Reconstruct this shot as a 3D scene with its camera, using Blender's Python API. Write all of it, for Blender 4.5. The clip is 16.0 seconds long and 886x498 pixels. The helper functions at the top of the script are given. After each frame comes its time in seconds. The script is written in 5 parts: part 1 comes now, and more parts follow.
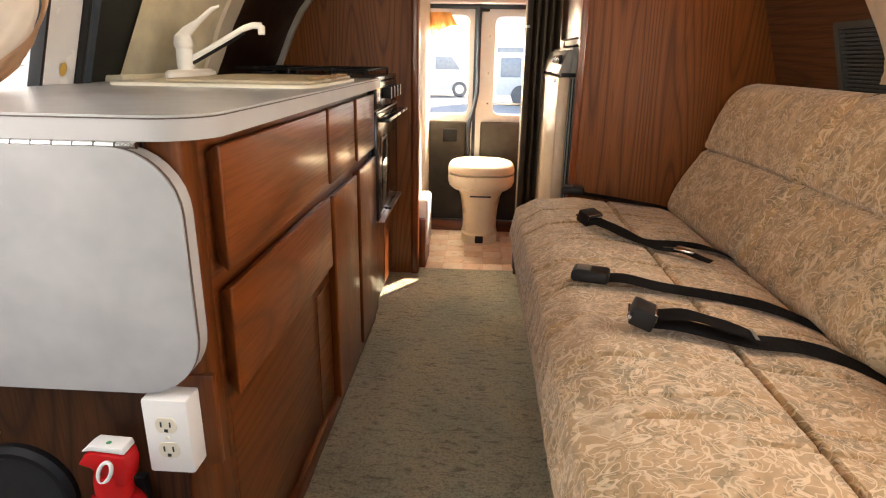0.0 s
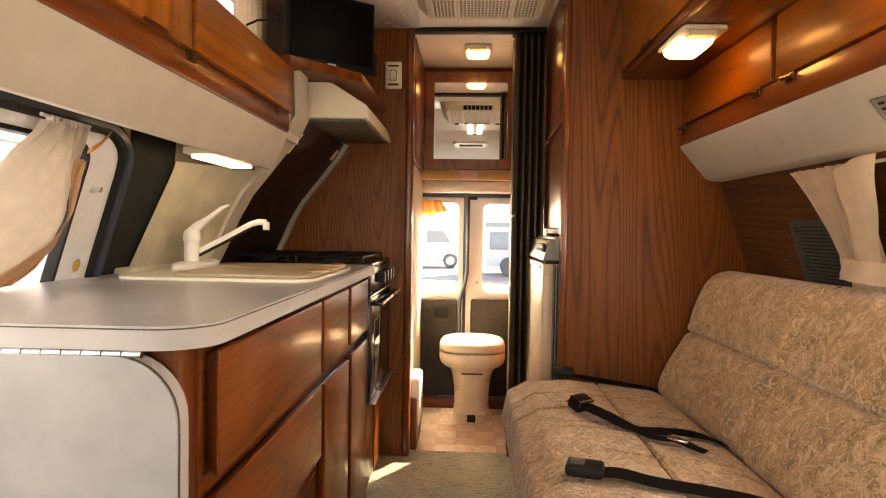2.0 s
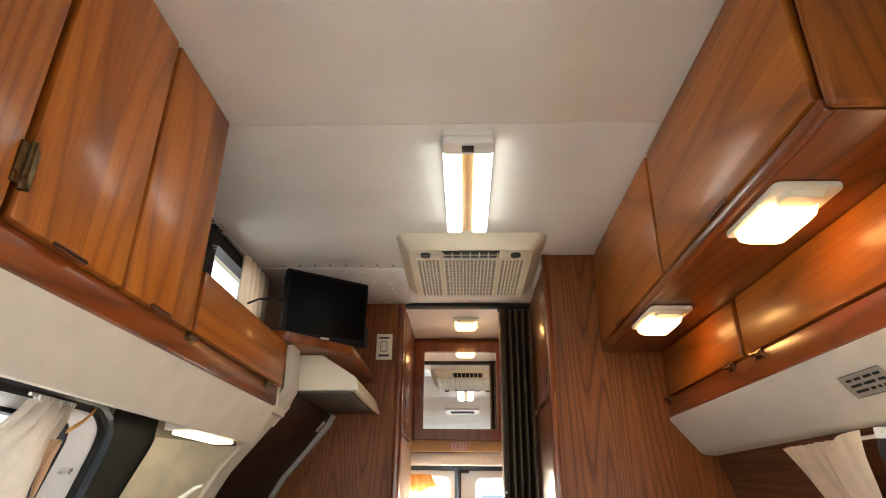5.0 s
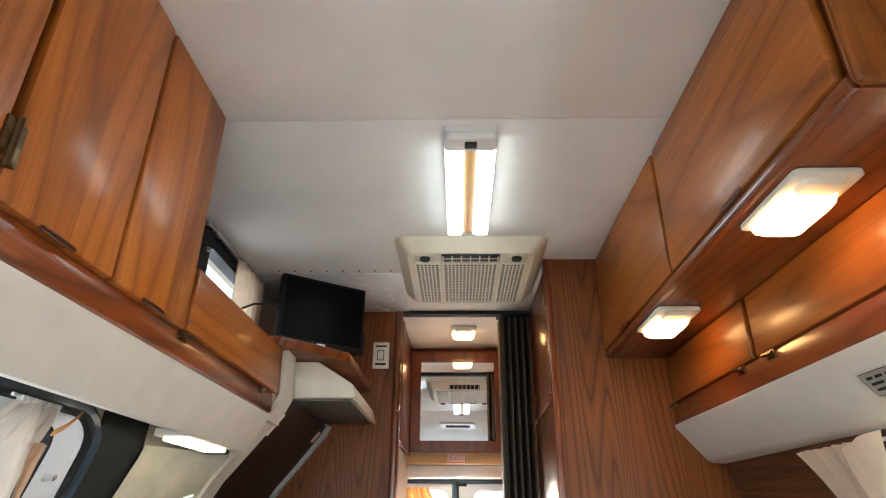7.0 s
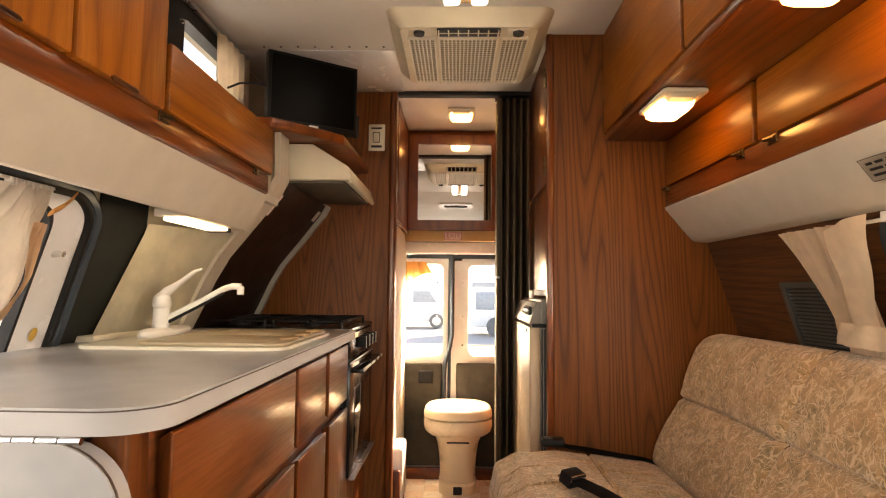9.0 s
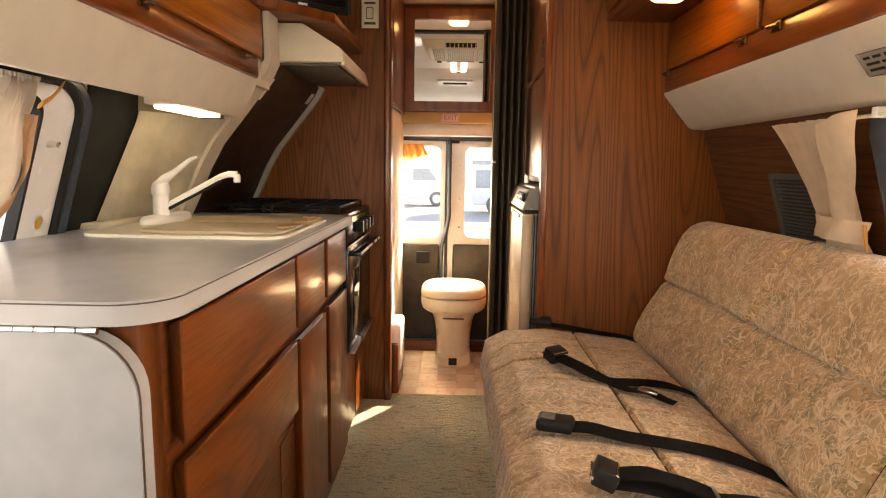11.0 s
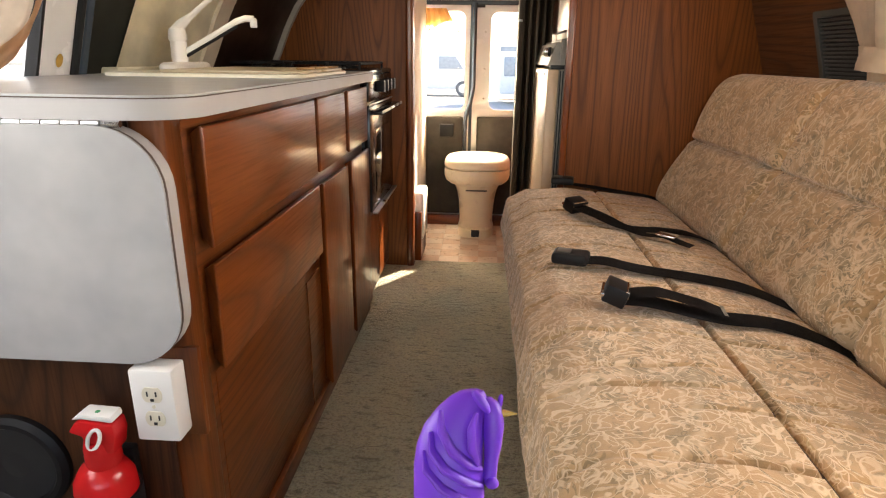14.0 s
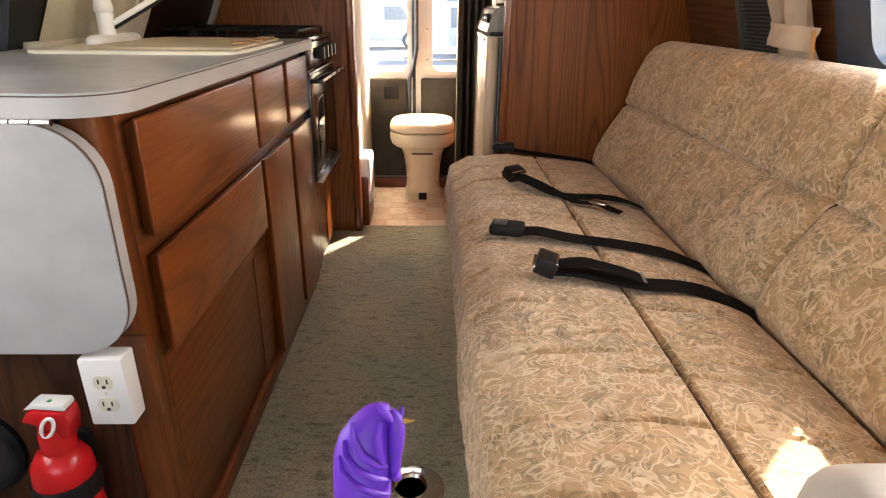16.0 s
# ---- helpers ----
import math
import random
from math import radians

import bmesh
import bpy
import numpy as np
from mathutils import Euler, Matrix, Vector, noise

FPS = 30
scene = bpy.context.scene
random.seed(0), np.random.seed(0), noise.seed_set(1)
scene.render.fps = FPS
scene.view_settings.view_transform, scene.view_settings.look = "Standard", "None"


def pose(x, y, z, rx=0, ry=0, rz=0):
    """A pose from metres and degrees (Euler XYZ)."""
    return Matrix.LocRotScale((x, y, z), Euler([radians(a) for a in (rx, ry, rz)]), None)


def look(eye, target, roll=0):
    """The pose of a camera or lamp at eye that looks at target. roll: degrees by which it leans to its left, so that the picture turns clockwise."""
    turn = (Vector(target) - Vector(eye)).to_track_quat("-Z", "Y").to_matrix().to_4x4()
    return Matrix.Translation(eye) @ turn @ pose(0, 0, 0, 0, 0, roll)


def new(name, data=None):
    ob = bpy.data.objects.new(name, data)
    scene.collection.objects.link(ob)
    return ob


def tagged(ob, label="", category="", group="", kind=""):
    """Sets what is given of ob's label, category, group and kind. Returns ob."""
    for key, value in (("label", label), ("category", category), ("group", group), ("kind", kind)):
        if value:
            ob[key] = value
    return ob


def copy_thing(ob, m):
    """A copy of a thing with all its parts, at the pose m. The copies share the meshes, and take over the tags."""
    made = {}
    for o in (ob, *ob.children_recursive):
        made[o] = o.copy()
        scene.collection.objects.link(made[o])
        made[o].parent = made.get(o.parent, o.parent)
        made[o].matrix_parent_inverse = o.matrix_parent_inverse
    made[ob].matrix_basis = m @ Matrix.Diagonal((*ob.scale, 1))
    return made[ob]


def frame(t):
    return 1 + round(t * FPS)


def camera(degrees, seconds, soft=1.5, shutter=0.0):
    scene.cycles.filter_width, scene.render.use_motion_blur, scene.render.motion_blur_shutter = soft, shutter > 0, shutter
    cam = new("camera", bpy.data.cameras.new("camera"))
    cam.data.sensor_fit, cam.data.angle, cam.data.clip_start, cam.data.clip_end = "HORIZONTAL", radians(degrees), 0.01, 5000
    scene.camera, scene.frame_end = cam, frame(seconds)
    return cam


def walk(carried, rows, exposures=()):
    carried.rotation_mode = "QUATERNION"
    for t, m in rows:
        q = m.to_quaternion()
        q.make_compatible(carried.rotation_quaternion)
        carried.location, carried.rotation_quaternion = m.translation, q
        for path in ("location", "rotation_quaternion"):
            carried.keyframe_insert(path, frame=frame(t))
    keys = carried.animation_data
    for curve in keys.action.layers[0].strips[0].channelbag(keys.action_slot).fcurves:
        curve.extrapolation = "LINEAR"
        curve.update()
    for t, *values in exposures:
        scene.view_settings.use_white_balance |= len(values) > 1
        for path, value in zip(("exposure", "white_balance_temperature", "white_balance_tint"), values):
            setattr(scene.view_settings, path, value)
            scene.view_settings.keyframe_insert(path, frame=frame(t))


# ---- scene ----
cam = camera(73.7, 16.0, soft=1.15)
EXPOSURES = [(0, 2.14, 7500, 16), (2.0, 2.12, 8900, 20), (3.5, 2.14, 9400, 20), (4.2, 2.18, 8300, 17), (4.7, 2.28, 7100, 12), (6.8, 2.42, 5700, 6), (7.0, 2.42, 5700, 6), (7.5, 2.36, 7000, 11), (8.0, 2.20, 8500, 17), (9.5, 2.20, 8700, 19), (12.5, 2.18, 8000, 17), (13.5, 2.12, 7400, 15), (14.5, 2.12, 7200, 15), (16.0, 2.08, 7000, 15)]
PATH = [
    (0, (0.003, -0.012, 0.963), (-0.101, 1.887, 0.344), 1.0),
    (0.5, (-0.001, -0.029, 0.991), (-0.097, 1.9, 0.474), 1.0),
    (1, (0.001, -0.039, 1.008), (-0.09, 1.922, 0.629), 1.1),
    (1.5, (-0.001, -0.04, 1.01), (-0.09, 1.946, 0.79), 1.0),
    (2, (0.005, -0.045, 1.02), (-0.085, 1.951, 0.954), 0.9),
    (2.5, (0.004, -0.046, 1.019), (-0.082, 1.951, 1.102), 0.8),
    (3, (0.004, -0.047, 1.016), (-0.085, 1.938, 1.237), 0.7),
    (3.5, (0.015, -0.055, 1.026), (-0.078, 1.91, 1.386), 0.7),
    (4, (0.009, -0.054, 1.023), (-0.068, 1.876, 1.542), 0.6),
    (4.5, (0.018, -0.072, 1.041), (-0.056, 1.813, 1.705), 0.5),
    (4.7, (0.023, -0.077, 1.043), (-0.051, 1.785, 1.771), 0.6),
    (6.8, (0.0, -0.029, 1.022), (-0.045, 1.76, 1.915), 0.4),
    (7, (-0.002, -0.021, 1.02), (-0.049, 1.794, 1.859), 0.4),
    (7.5, (-0.001, -0.012, 1.025), (-0.051, 1.873, 1.693), 0.5),
    (8, (0.004, 0.009, 1.022), (-0.047, 1.951, 1.497), 0.5),
    (8.5, (0.009, 0.01, 1.024), (-0.041, 1.988, 1.319), 0.6),
    (9, (0.013, 0.012, 1.03), (-0.033, 2.007, 1.167), 0.6),
    (9.5, (0.022, 0.009, 1.04), (-0.02, 2.009, 1.047), 0.7),
    (10, (0.026, 0.003, 1.056), (-0.013, 2.0, 0.951), 0.8),
    (10.2, (0.028, 0.001, 1.063), (-0.011, 1.995, 0.916), 0.8),
    (12.5, (0.062, -0.051, 1.059), (-0.012, 1.899, 0.622), 1.0),
    (13, (0.09, -0.05, 1.019), (-0.007, 1.885, 0.524), 0.9),
    (13.5, (0.076, -0.029, 0.933), (-0.043, 1.888, 0.377), 0.7),
    (14, (0.051, -0.051, 0.941), (-0.07, 1.847, 0.322), 0.7),
    (14.5, (0.062, -0.063, 0.969), (-0.037, 1.818, 0.295), 0.7),
    (15, (0.078, -0.077, 0.989), (0.023, 1.788, 0.269), 0.6),
    (15.5, (0.073, -0.077, 0.989), (0.076, 1.775, 0.233), 0.6),
    (16, (0.077, -0.084, 0.997), (0.116, 1.765, 0.237), 0.6),
]
walk(cam, [(t, look(eye, target, roll)) for t, eye, target, roll in PATH], exposures=EXPOSURES)

# ---- light ----
world = bpy.data.worlds.new("sky")
scene.world = world
world.use_nodes = True
wt = world.node_tree
sky = wt.nodes.new("ShaderNodeTexSky")
sky.sky_type, sky.sun_disc = "NISHITA", False
SUN_WAY = Vector((-0.82, -1.2, -1.1)).normalized()
sky.sun_elevation = math.asin(-SUN_WAY.z)
sky.sun_rotation = math.atan2(-SUN_WAY.x, -SUN_WAY.y)
wt.links.new(sky.outputs[0], wt.nodes["Background"].inputs[0])
wt.nodes["Background"].inputs[1].default_value = 0.15
sun = new("sun", bpy.data.lights.new("sun", "SUN"))
sun.data.energy, sun.data.angle, sun.data.color = 5.0, radians(0.6), (1.0, 0.93, 0.82)
sun.matrix_world = look((6, 9, 8), Vector((6, 9, 8)) + SUN_WAY)


# ---- materials ----
class Nodes:
    """A node material being put together."""

    def __init__(self, name):
        self.mat = bpy.data.materials.new(name)
        self.mat.use_nodes = True
        self.t = self.mat.node_tree
        self.bsdf = self.t.nodes["Principled BSDF"]

    def add(self, kind, operation="", feature="", **inputs):
        n = self.t.nodes.new("ShaderNode" + kind)
        if operation:
            n.operation = operation
        if feature:
            n.feature = feature
        for k, v in inputs.items():
            n.inputs[k.replace("_", " ")].default_value = v
        return n

    def link(self, a, b):
        self.t.links.new(a, b)

    def coords(self, scale=(1, 1, 1), shuffle=True):
        tc, mp = self.t.nodes.new("ShaderNodeTexCoord"), self.t.nodes.new("ShaderNodeMapping")
        mp.inputs["Scale"].default_value = scale
        if shuffle:
            info, add = self.t.nodes.new("ShaderNodeObjectInfo"), self.add("VectorMath", operation="MULTIPLY_ADD")
            self.link(info.outputs["Random"], add.inputs[0])
            add.inputs[1].default_value = (13, 7, 17)
            self.link(tc.outputs["Object"], add.inputs[2])
            self.link(add.outputs[0], mp.inputs[0])
        else:
            self.link(tc.outputs["Object"], mp.inputs[0])
        return mp.outputs[0]

    def noise(self, vec, scale, detail=3.0, rough=0.5, distortion=0.0):
        n = self.add("TexNoise", Scale=scale, Detail=detail, Roughness=rough, Distortion=distortion)
        self.link(vec, n.inputs["Vector"])
        return n.outputs["Fac"]

    def math(self, op, a, b=0.5):
        n = self.add("Math", operation=op)
        for i, v in enumerate((a, b)):
            if isinstance(v, (int, float)):
                n.inputs[i].default_value = v
            else:
                self.link(v, n.inputs[i])
        return n.outputs[0]

    def ramp(self, fac, stops):
        n = self.t.nodes.new("ShaderNodeValToRGB")
        el = n.color_ramp.elements
        while len(el) < len(stops):
            el.new(0.5)
        for e, (p, c) in zip(el, stops):
            e.position, e.color = p, (*c, 1) if len(c) == 3 else c
        self.link(fac, n.inputs[0])
        return n.outputs[0]

    def mix(self, fac, a, b, mode="MIX"):
        n = self.t.nodes.new("ShaderNodeMix")
        n.data_type, n.blend_type = "RGBA", mode
        for i, v in ((0, fac), (6, a), (7, b)):
            if isinstance(v, (int, float)):
                n.inputs[i].default_value = v
            elif isinstance(v, tuple):
                n.inputs[i].default_value = (*v, 1)
            else:
                self.link(v, n.inputs[i])
        return n.outputs[2]

    def bump(self, height, strength=0.2, dist=0.002):
        n = self.add("Bump", Strength=strength, Distance=dist)
        self.link(height, n.inputs["Height"])
        self.link(n.outputs[0], self.bsdf.inputs["Normal"])

    def set(self, color=None, rough=None, **more):
        for k, v in dict({"Base Color": color, "Roughness": rough}, **{k.replace("_", " "): v for k, v in more.items()}).items():
            if v is None:
                continue
            if isinstance(v, tuple):
                self.bsdf.inputs[k].default_value = (*v, 1)
            elif isinstance(v, (int, float)):
                self.bsdf.inputs[k].default_value = v
            else:
                self.link(v, self.bsdf.inputs[k])
        return self.mat


def plain(name, color, rough=0.5, vary=0.12, scale=9.0, bump=0.0, grain=300.0, **more):
    """A painted or moulded surface with soft blotches and a fine grain."""
    m = Nodes(name)
    v = m.coords()
    blot = m.noise(v, scale, 4)
    dark = tuple(c * (1 - vary) for c in color)
    light = tuple(min(1, c * (1 + vary * 0.6)) for c in color)
    col = m.ramp(blot, [(0.3, dark), (0.7, light)])
    r = m.ramp(m.noise(v, scale * 1.6, 3), [(0.3, (max(0.03, rough - 0.04),) * 3), (0.7, (min(1, rough + 0.04),) * 3)])
    if bump:
        m.bump(m.noise(v, grain, 2), bump, 0.001)
    return m.set(col, r, **more)


def wood(name, dark, mid, light, axis="z", rings=22.0, across=5.0, along=0.35, rough=0.3, coat=0.0, bump=0.12, pore=0.5, plank=0.0):
    """Oak: contours of a stretched noise make the cathedral figure, with pores along the grain."""
    m = Nodes(name)
    sc = {"x": (along, across, across), "y": (across, along, across), "z": (across, across, along)}[axis]
    v = m.coords(sc)
    base = m.noise(v, 1.0, 0.6, 0.4)
    wobble = m.noise(m.coords(tuple(c * 9 for c in sc)), 1.0, 2)
    lines = m.math("FRACT", m.math("ADD", m.math("MULTIPLY", base, rings), m.math("MULTIPLY", wobble, 0.1)))
    fine = {"x": (6, 220, 220), "y": (220, 6, 220), "z": (220, 220, 6)}[axis]
    pores = m.noise(m.coords(fine), 1.0, 3, 0.6)
    tone = m.noise(m.coords(), 3.0, 2)
    col = m.ramp(lines, [(0.0, dark), (0.14, mid), (0.55, light), (0.86, mid), (1.0, dark)])
    col = m.mix(m.ramp(pores, [(0.36, (pore,) * 3), (0.54, (0.0,) * 3)]), col, dark)
    col = m.mix(m.math("MULTIPLY", tone, 0.5), col, mid)
    if plank:
        # glued boards of differing tone
        sep = m.t.nodes.new("ShaderNodeSeparateXYZ")
        m.link(m.coords(), sep.inputs[0])
        cell = m.math("FLOOR", m.math("MULTIPLY", sep.outputs[1 if axis == "z" else 2], 1 / plank), 0)
        wn = m.add("TexWhiteNoise")
        wn.noise_dimensions = "1D"
        m.link(cell, wn.inputs["W"])
        col = m.mix(1.0, col, m.ramp(wn.outputs["Value"], [(0.0, (0.72, 0.68, 0.62)), (0.5, (0.90, 0.88, 0.86)), (1.0, (1.10, 1.12, 1.14))]), "MULTIPLY")
    m.bump(m.math("ADD", pores, m.math("MULTIPLY", lines, 0.4)), bump, 0.0006)
    r = m.ramp(pores, [(0.3, (min(1, rough + 0.12),) * 3), (0.6, (rough,) * 3)])
    return m.set(col, r, Coat_Weight=coat, Coat_Roughness=0.16, Specular_IOR_Level=0.35)


def fabric(name, base, light, shade):
    """Tapestry cloth: wandering pale bands between patches of fine scrolls and greyish flecks."""
    m = Nodes(name)
    v = m.coords(shuffle=False)
    warp = m.add("VectorMath", operation="MULTIPLY_ADD")
    wn = m.add("TexNoise", Scale=14.0, Detail=2.0)
    m.link(v, wn.inputs["Vector"])
    m.link(wn.outputs["Color"], warp.inputs[0])
    warp.inputs[1].default_value = (0.05,) * 3
    m.link(v, warp.inputs[2])
    w = warp.outputs[0]
    def lines(scale, count, wide, distortion):
        """Thin wandering lines: the contours of a noise."""
        n = m.math("PINGPONG", m.math("MULTIPLY", m.noise(w, scale, 1.0, 0.45, distortion), count), 1.0)
        return m.ramp(n, [(0.0, (1.0,) * 3), (wide * 0.55, (0.85,) * 3), (wide, (0.0,) * 3)])

    band = m.ramp(m.math("PINGPONG", m.math("MULTIPLY", m.noise(w, 7.0, 1.5, 0.5, 0.7), 5.0), 1.0), [(0.0, (0.9,) * 3), (0.12, (0.75,) * 3), (0.24, (0.0,) * 3)])
    scroll = m.math("MAXIMUM", lines(18, 8.0, 0.20, 1.7), m.math("MULTIPLY", lines(36, 7.0, 0.27, 1.4), 0.75))
    dark = lines(44, 6.0, 0.34, 1.2)
    area = m.ramp(m.noise(v, 9.0, 3, 0.55), [(0.36, (0.4,) * 3), (0.58, (1.0,) * 3)])
    col = m.mix(band, base, tuple(a * 0.5 + b * 0.5 for a, b in zip(base, light)))
    col = m.mix(m.math("MULTIPLY", m.ramp(m.noise(w, 24, 3, 0.6), [(0.46, (0.0,) * 3), (0.60, (0.6,) * 3)]), area), col, shade)
    col = m.mix(m.math("MULTIPLY", m.math("MULTIPLY", dark, area), 0.85), col, shade)
    col = m.mix(m.math("MULTIPLY", scroll, 0.85), col, light)
    weave = m.noise(m.coords((520, 520, 520), False), 1.0, 1)
    col = m.mix(m.math("MULTIPLY", weave, 0.22), col, shade)
    col = m.mix(m.ramp(m.noise(v, 2.3, 3), [(0.42, (0.0,) * 3), (0.72, (0.35,) * 3)]), col, tuple(c * k for c, k in zip(base, (0.86, 0.74, 0.6))))
    m.bump(m.math("ADD", weave, m.math("MULTIPLY", scroll, 0.6)), 0.45, 0.0015)
    return m.set(col, 0.85, Sheen_Weight=0.3, Sheen_Roughness=0.5)


def carpet_material():
    m = Nodes("carpet")
    v = m.coords(shuffle=False)
    tuft = m.noise(v, 150, 3, 0.65)
    clump = m.noise(m.coords((0.8, 2.2, 1), False), 26, 4, 0.65, 0.8)
    wear = m.noise(v, 4.0, 3)
    col = m.ramp(wear, [(0.3, (0.43, 0.45, 0.33)), (0.5, (0.54, 0.51, 0.355)), (0.72, (0.63, 0.55, 0.355))])
    col = m.mix(m.ramp(tuft, [(0.36, (0.6,) * 3), (0.52, (0.0,) * 3)]), col, (0.20, 0.18, 0.115))
    col = m.mix(m.ramp(clump, [(0.34, (0.8,) * 3), (0.46, (0.0,) * 3)]), col, (0.17, 0.155, 0.105))
    m.bump(m.math("ADD", tuft, m.math("MULTIPLY", clump, 2.4)), 1.0, 0.012)
    return m.set(col, 0.95, Sheen_Weight=0.25)


def vinyl_floor_material():
    m = Nodes("vinyl_floor")
    v = m.coords(shuffle=False)
    col = m.ramp(m.noise(v, 26, 3), [(0.35, (0.60, 0.44, 0.33)), (0.65, (0.74, 0.60, 0.48))])
    m.bump(m.noise(v, 60, 2), 0.05, 0.001)
    return m.set(col, 0.28)


def glow(name, color, strength, over=(0.9, 0.88, 0.8)):
    m = Nodes(name)
    return m.set(over, 0.4, Emission_Color=color, Emission_Strength=strength)


def cloth(name, color, through_=0.35, scale=30.0):
    """Thin curtain cloth that lets light through."""
    m = Nodes(name)
    v = m.coords()
    weave = m.noise(m.coords((400, 400, 400)), 1.0, 1)
    col = m.ramp(m.noise(v, scale, 3), [(0.3, tuple(c * 0.88 for c in color)), (0.7, color)])
    m.bump(weave, 0.3, 0.001)
    m.set(col, 0.9)
    tr, mx = m.t.nodes.new("ShaderNodeBsdfTranslucent"), m.t.nodes.new("ShaderNodeMixShader")
    m.link(col, tr.inputs[0])
    mx.inputs[0].default_value = through_
    m.link(m.bsdf.outputs[0], mx.inputs[1])
    m.link(tr.outputs[0], mx.inputs[2])
    m.link(mx.outputs[0], m.t.nodes["Material Output"].inputs[0])
    return m.mat


OAK = [(0.085, 0.017, 0.003), (0.170, 0.037, 0.005), (0.215, 0.050, 0.006)]
oak = {a: wood("oak_" + a, *OAK, axis=a, rings=15, across=3.6, along=0.45, rough=0.30, coat=0.6, pore=0.4, bump=0.04) for a in "xyz"}
GOLD_OAK = [(0.20, 0.052, 0.005), (0.345, 0.098, 0.009), (0.43, 0.134, 0.013)]
gold_oak = {a: wood("golden_oak_" + a, *GOLD_OAK, axis=a, rings=15, across=3.4, along=0.5, rough=0.36, coat=0.25, pore=0.45, bump=0.05, plank=0.085) for a in "yz"}
DARK_OAK = [(0.06, 0.014, 0.003), (0.125, 0.031, 0.006), (0.165, 0.044, 0.008)]
dark_oak = {a: wood("dark_oak_" + a, *DARK_OAK, axis=a, rough=0.28, coat=0.25) for a in "xyz"}
PLY = [(0.075, 0.021, 0.004), (0.175, 0.051, 0.009), (0.235, 0.073, 0.014)]
ply = {a: wood("oak_panel_" + a, *PLY, axis=a, rings=34, across=5.0, along=0.3, rough=0.45, coat=0.0, bump=0.2) for a in "xyz"}
wall_ply = wood("wall_panel", (0.04, 0.013, 0.004), (0.095, 0.033, 0.01), (0.13, 0.046, 0.014), axis="y", rough=0.5)
end_ply = wood("end_panel_ply", (0.022, 0.008, 0.003), (0.062, 0.021, 0.007), (0.09, 0.031, 0.010), axis="z", rings=26, rough=0.5)
laminate_m = Nodes("laminate")
laminate_v = laminate_m.coords()
laminate = laminate_m.set(laminate_m.ramp(laminate_m.noise(laminate_v, 16, 2), [(0.25, (0.345, 0.34, 0.335)), (0.75, (0.43, 0.42, 0.41))]), 0.28)
laminate_edge = plain("laminate_edge", (0.42, 0.40, 0.385), 0.45, 0.04, 12)
brown_line = plain("brown_line", (0.08, 0.05, 0.035), 0.5)
cream = plain("cream_cloth", (0.55, 0.49, 0.40), 0.85, 0.06, 14, bump=0.3, grain=900)
ceiling_cloth = plain("ceiling_cloth", (0.84, 0.82, 0.78), 0.85, 0.05, 5, bump=0.25, grain=700)
slab_mat = plain("marbled_panel", (0.82, 0.76, 0.60), 0.35, 0.26, 9)
white_plastic = plain("white_plastic", (0.80, 0.78, 0.74), 0.35, 0.04)
ivory = plain("ivory_plastic", (0.72, 0.66, 0.52), 0.4, 0.06)
beige_plastic = plain("beige_plastic", (0.74, 0.66, 0.50), 0.45, 0.08)
black = plain("black_enamel", (0.012, 0.012, 0.013), 0.18, 0.2)
black_matt = plain("black_plastic", (0.010, 0.010, 0.011), 0.5, 0.2, bump=0.2, Specular_IOR_Level=0.3)
dark_glass = plain("oven_glass", (0.01, 0.01, 0.012), 0.05, 0.1)
screen_mat = plain("tv_screen", (0.003, 0.003, 0.003), 0.4, 0.1, Specular_IOR_Level=0.08)
rubber = plain("rubber_seal", (0.045, 0.065, 0.09), 0.22, 0.2)
grey_trim = plain("dark_grey_trim", (0.018, 0.018, 0.02), 0.6, 0.15, bump=0.2)
door_carpet = plain("door_lining", (0.055, 0.05, 0.042), 0.9, 0.2, 25, bump=0.4, grain=400)
white_paint = plain("white_paint", (0.78, 0.79, 0.80), 0.25, 0.05)
chrome = plain("chrome", (0.8, 0.8, 0.8), 0.12, 0.05, Metallic=1.0)
steel = plain("brushed_steel", (0.62, 0.62, 0.62), 0.3, 0.1, Metallic=1.0)
brass = plain("aged_brass", (0.16, 0.105, 0.05), 0.3, 0.3, 60, Metallic=1.0)
red_paint = plain("red_paint", (0.55, 0.012, 0.014), 0.22, 0.1)
webbing = plain("belt_webbing", (0.012, 0.012, 0.014), 0.75, 0.25, 40, bump=0.5, grain=700, Specular_IOR_Level=0.2)
toilet_plastic = plain("toilet_plastic", (0.84, 0.72, 0.53), 0.3, 0.05)
fridge_door_mat = plain("fridge_door", (0.58, 0.42, 0.28), 0.36, 0.1)
fridge_grey = plain("fridge_grey", (0.25, 0.23, 0.2), 0.45, 0.1)
yellow = plain("yellow_stain", (0.6, 0.38, 0.08), 0.6)
brown_enamel = plain("brown_enamel", (0.022, 0.010, 0.006), 0.5, 0.2, Specular_IOR_Level=0.2)
sofa_cloth = fabric("sofa_tapestry", (0.51, 0.325, 0.165), (0.80, 0.62, 0.42), (0.19, 0.148, 0.078))
carpet_mat = carpet_material()
vinyl = vinyl_floor_material()
curtain_cream = cloth("cream_curtain", (0.92, 0.79, 0.63), 0.4)
curtain_white = cloth("white_curtain", (0.76, 0.67, 0.57), 0.07)
curtain_peach = cloth("peach_lining", (0.74, 0.50, 0.32), 0.12)
curtain_orange = cloth("orange_curtain", (0.80, 0.45, 0.16), 0.5)
